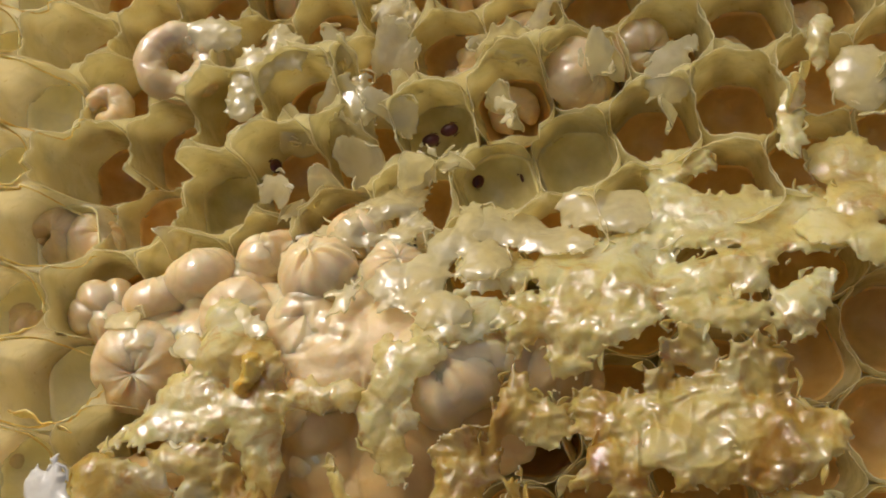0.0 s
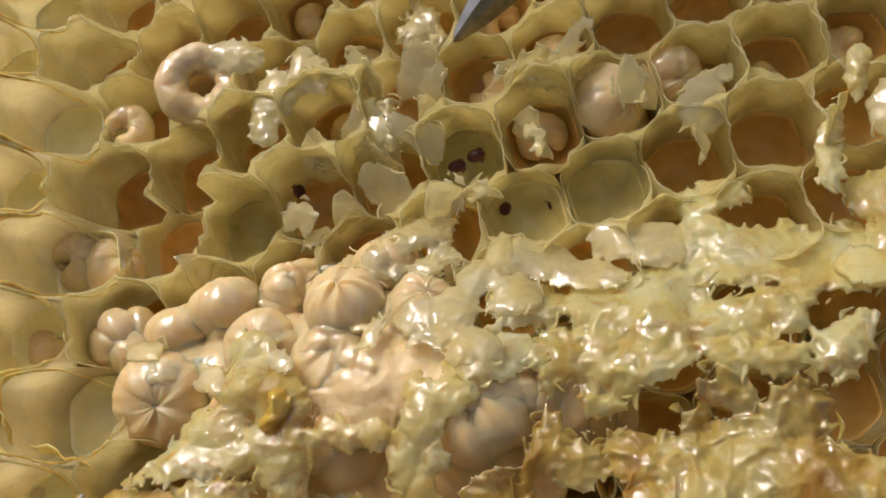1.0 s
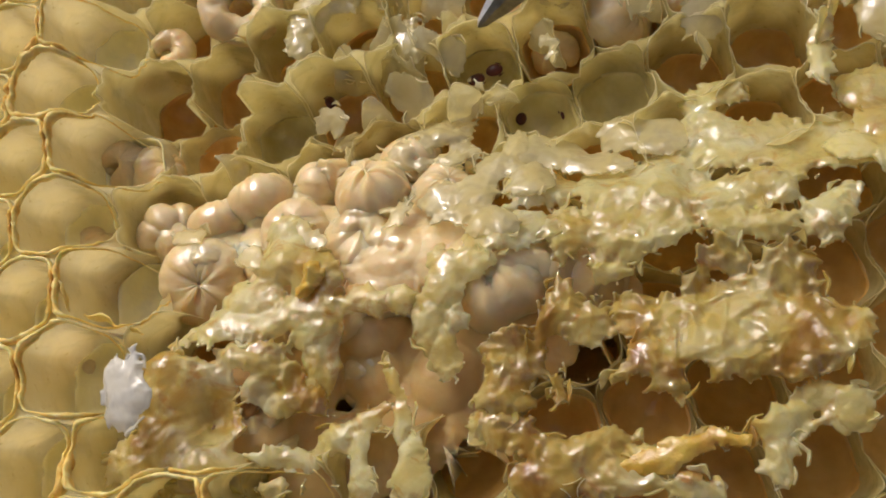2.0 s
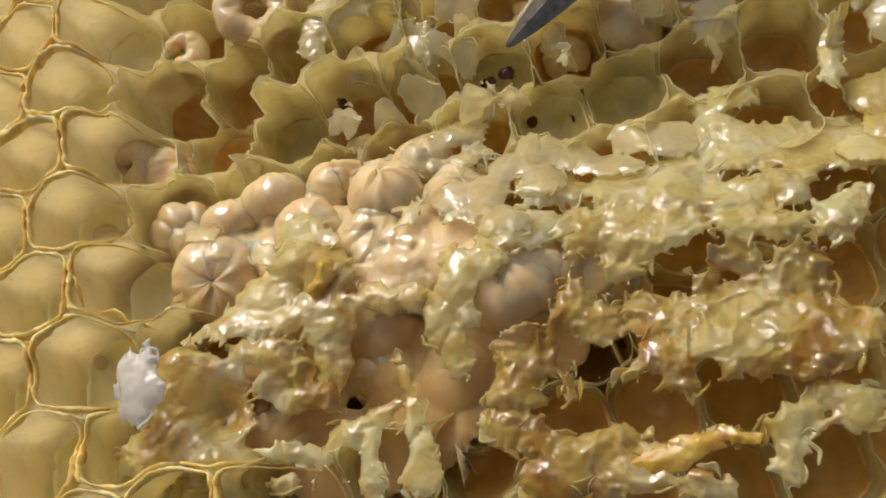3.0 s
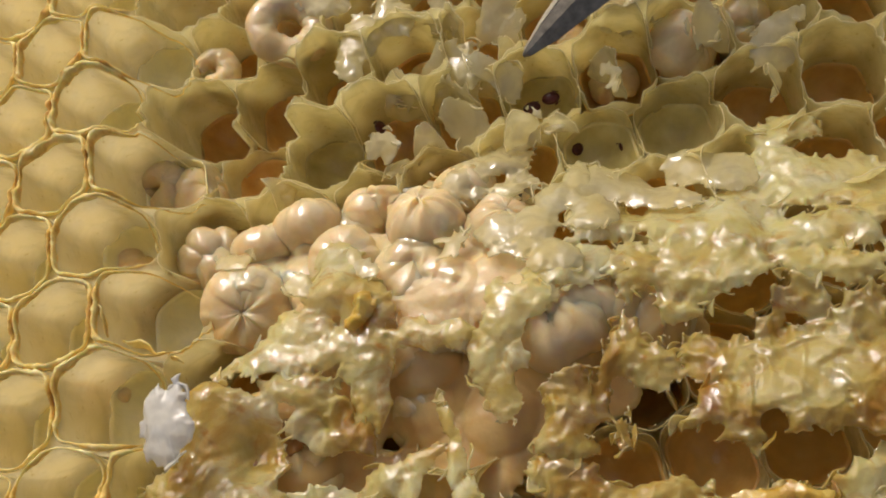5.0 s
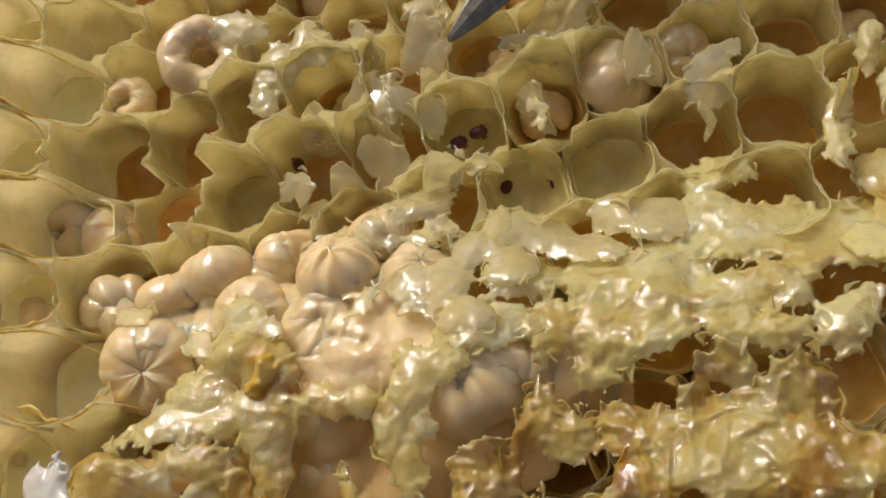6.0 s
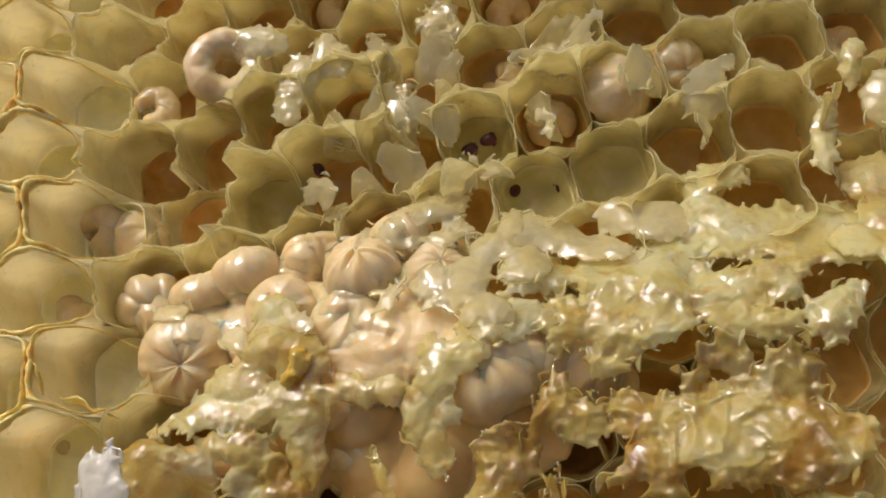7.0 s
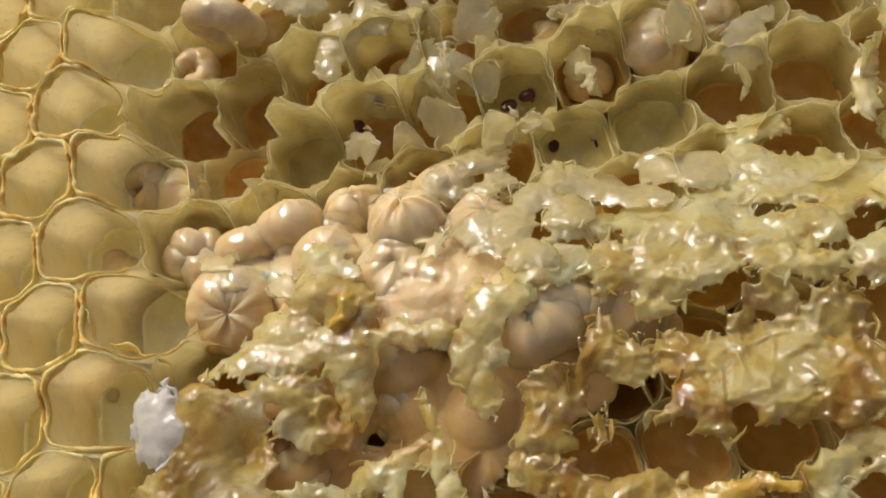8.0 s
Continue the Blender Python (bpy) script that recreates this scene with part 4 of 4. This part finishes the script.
def motions():
    base = pose((-15.4, 48.5, -8.0)[0] * MM, (-15.4, 48.5, -8.0)[1] * MM, -8 * MM, 0, 0, math.degrees(math.atan2((-8.0, 48.1, -8.0)[1] - (-15.4, 48.5, -8.0)[1], (-8.0, 48.1, -8.0)[0] - (-15.4, 48.5, -8.0)[0])))
    walk(flap, [(0.0, base), (1.7, base), (2.3, base @ pose(0.0005, 0.001, 0, -30, 8, 0)), (2.8, base @ pose(0.0008, 0.0015, 0, -62, 12, 0)), (8.0, base @ pose(0.0008, 0.0015, 0, -62, 12, 0))])
    lie = ring_larva.matrix_basis.copy()
    walk(ring_larva, [(0.0, lie), (7.75, lie), (7.8, pose(0.0002, -0.0002, 0.0004) @ lie), (7.9, pose(*[v * MM for v in (-41.2, 45.1, 2.0)], 50, 30, 110)),
                      (8.0, pose(*[v * MM for v in (-46.0, 51.2, -3.5)], 70, 40, 150))])
    # the pick is held on edge at first and turned flat later
    walk(pick, [(t, pose(x * MM, y * MM, z * MM, *TOOL_TURN) @ pose(0, 0, 0, 0, 48 * (1 - smooth_step(t, 1.7, 2.8)), 0)) for t, x, y, z in [
        (0.0, -16.9, 53.7, -5.0), (0.3, -17.7, 54.5, -5.0), (0.6, -18.4, 52.0, -6.0), (0.9, -17.8, 52.0, -6.0), (1.0, -19.2, 52.4, -6.0), (1.2, -19.1, 48.0, -6.0),
        (1.5, -18.7, 45.6, -6.5), (1.7, -19.5, 46.6, -7.0), (2.2, -18.5, 45.1, -7.0), (2.8, -17.5, 43.7, -7.0), (3.1, -17.8, 43.9, -7.0), (3.5, -21.7, 42.5, -7.0),
        (3.7, -21.5, 42.5, -7.0), (4.0, -22.8, 44.2, -7.0), (4.3, -20.6, 45.1, -7.0), (4.5, -19.4, 41.4, -7.0), (4.6, -18.5, 41.0, -7.0), (4.9, -18.6, 42.3, -7.0),
        (5.0, -20.0, 45.0, -6.0), (5.2, -20.7, 47.6, -6.0), (5.8, -20.2, 49.8, -6.0), (6.3, -19.7, 50.3, -5.0), (6.5, -19.7, 55.5, -4.0), (7.1, -20.6, 58.0, -4.0),
        (7.3, -28.2, 49.0, -5.0), (7.5, -32.5, 45.2, -6.0), (7.7, -38.5, 42.1, -7.0), (7.8, -38.1, 42.6, -7.0), (7.9, -43.4, 49.6, -3.0), (8.0, -44.1, 60.8, 0.0)]])


motions()
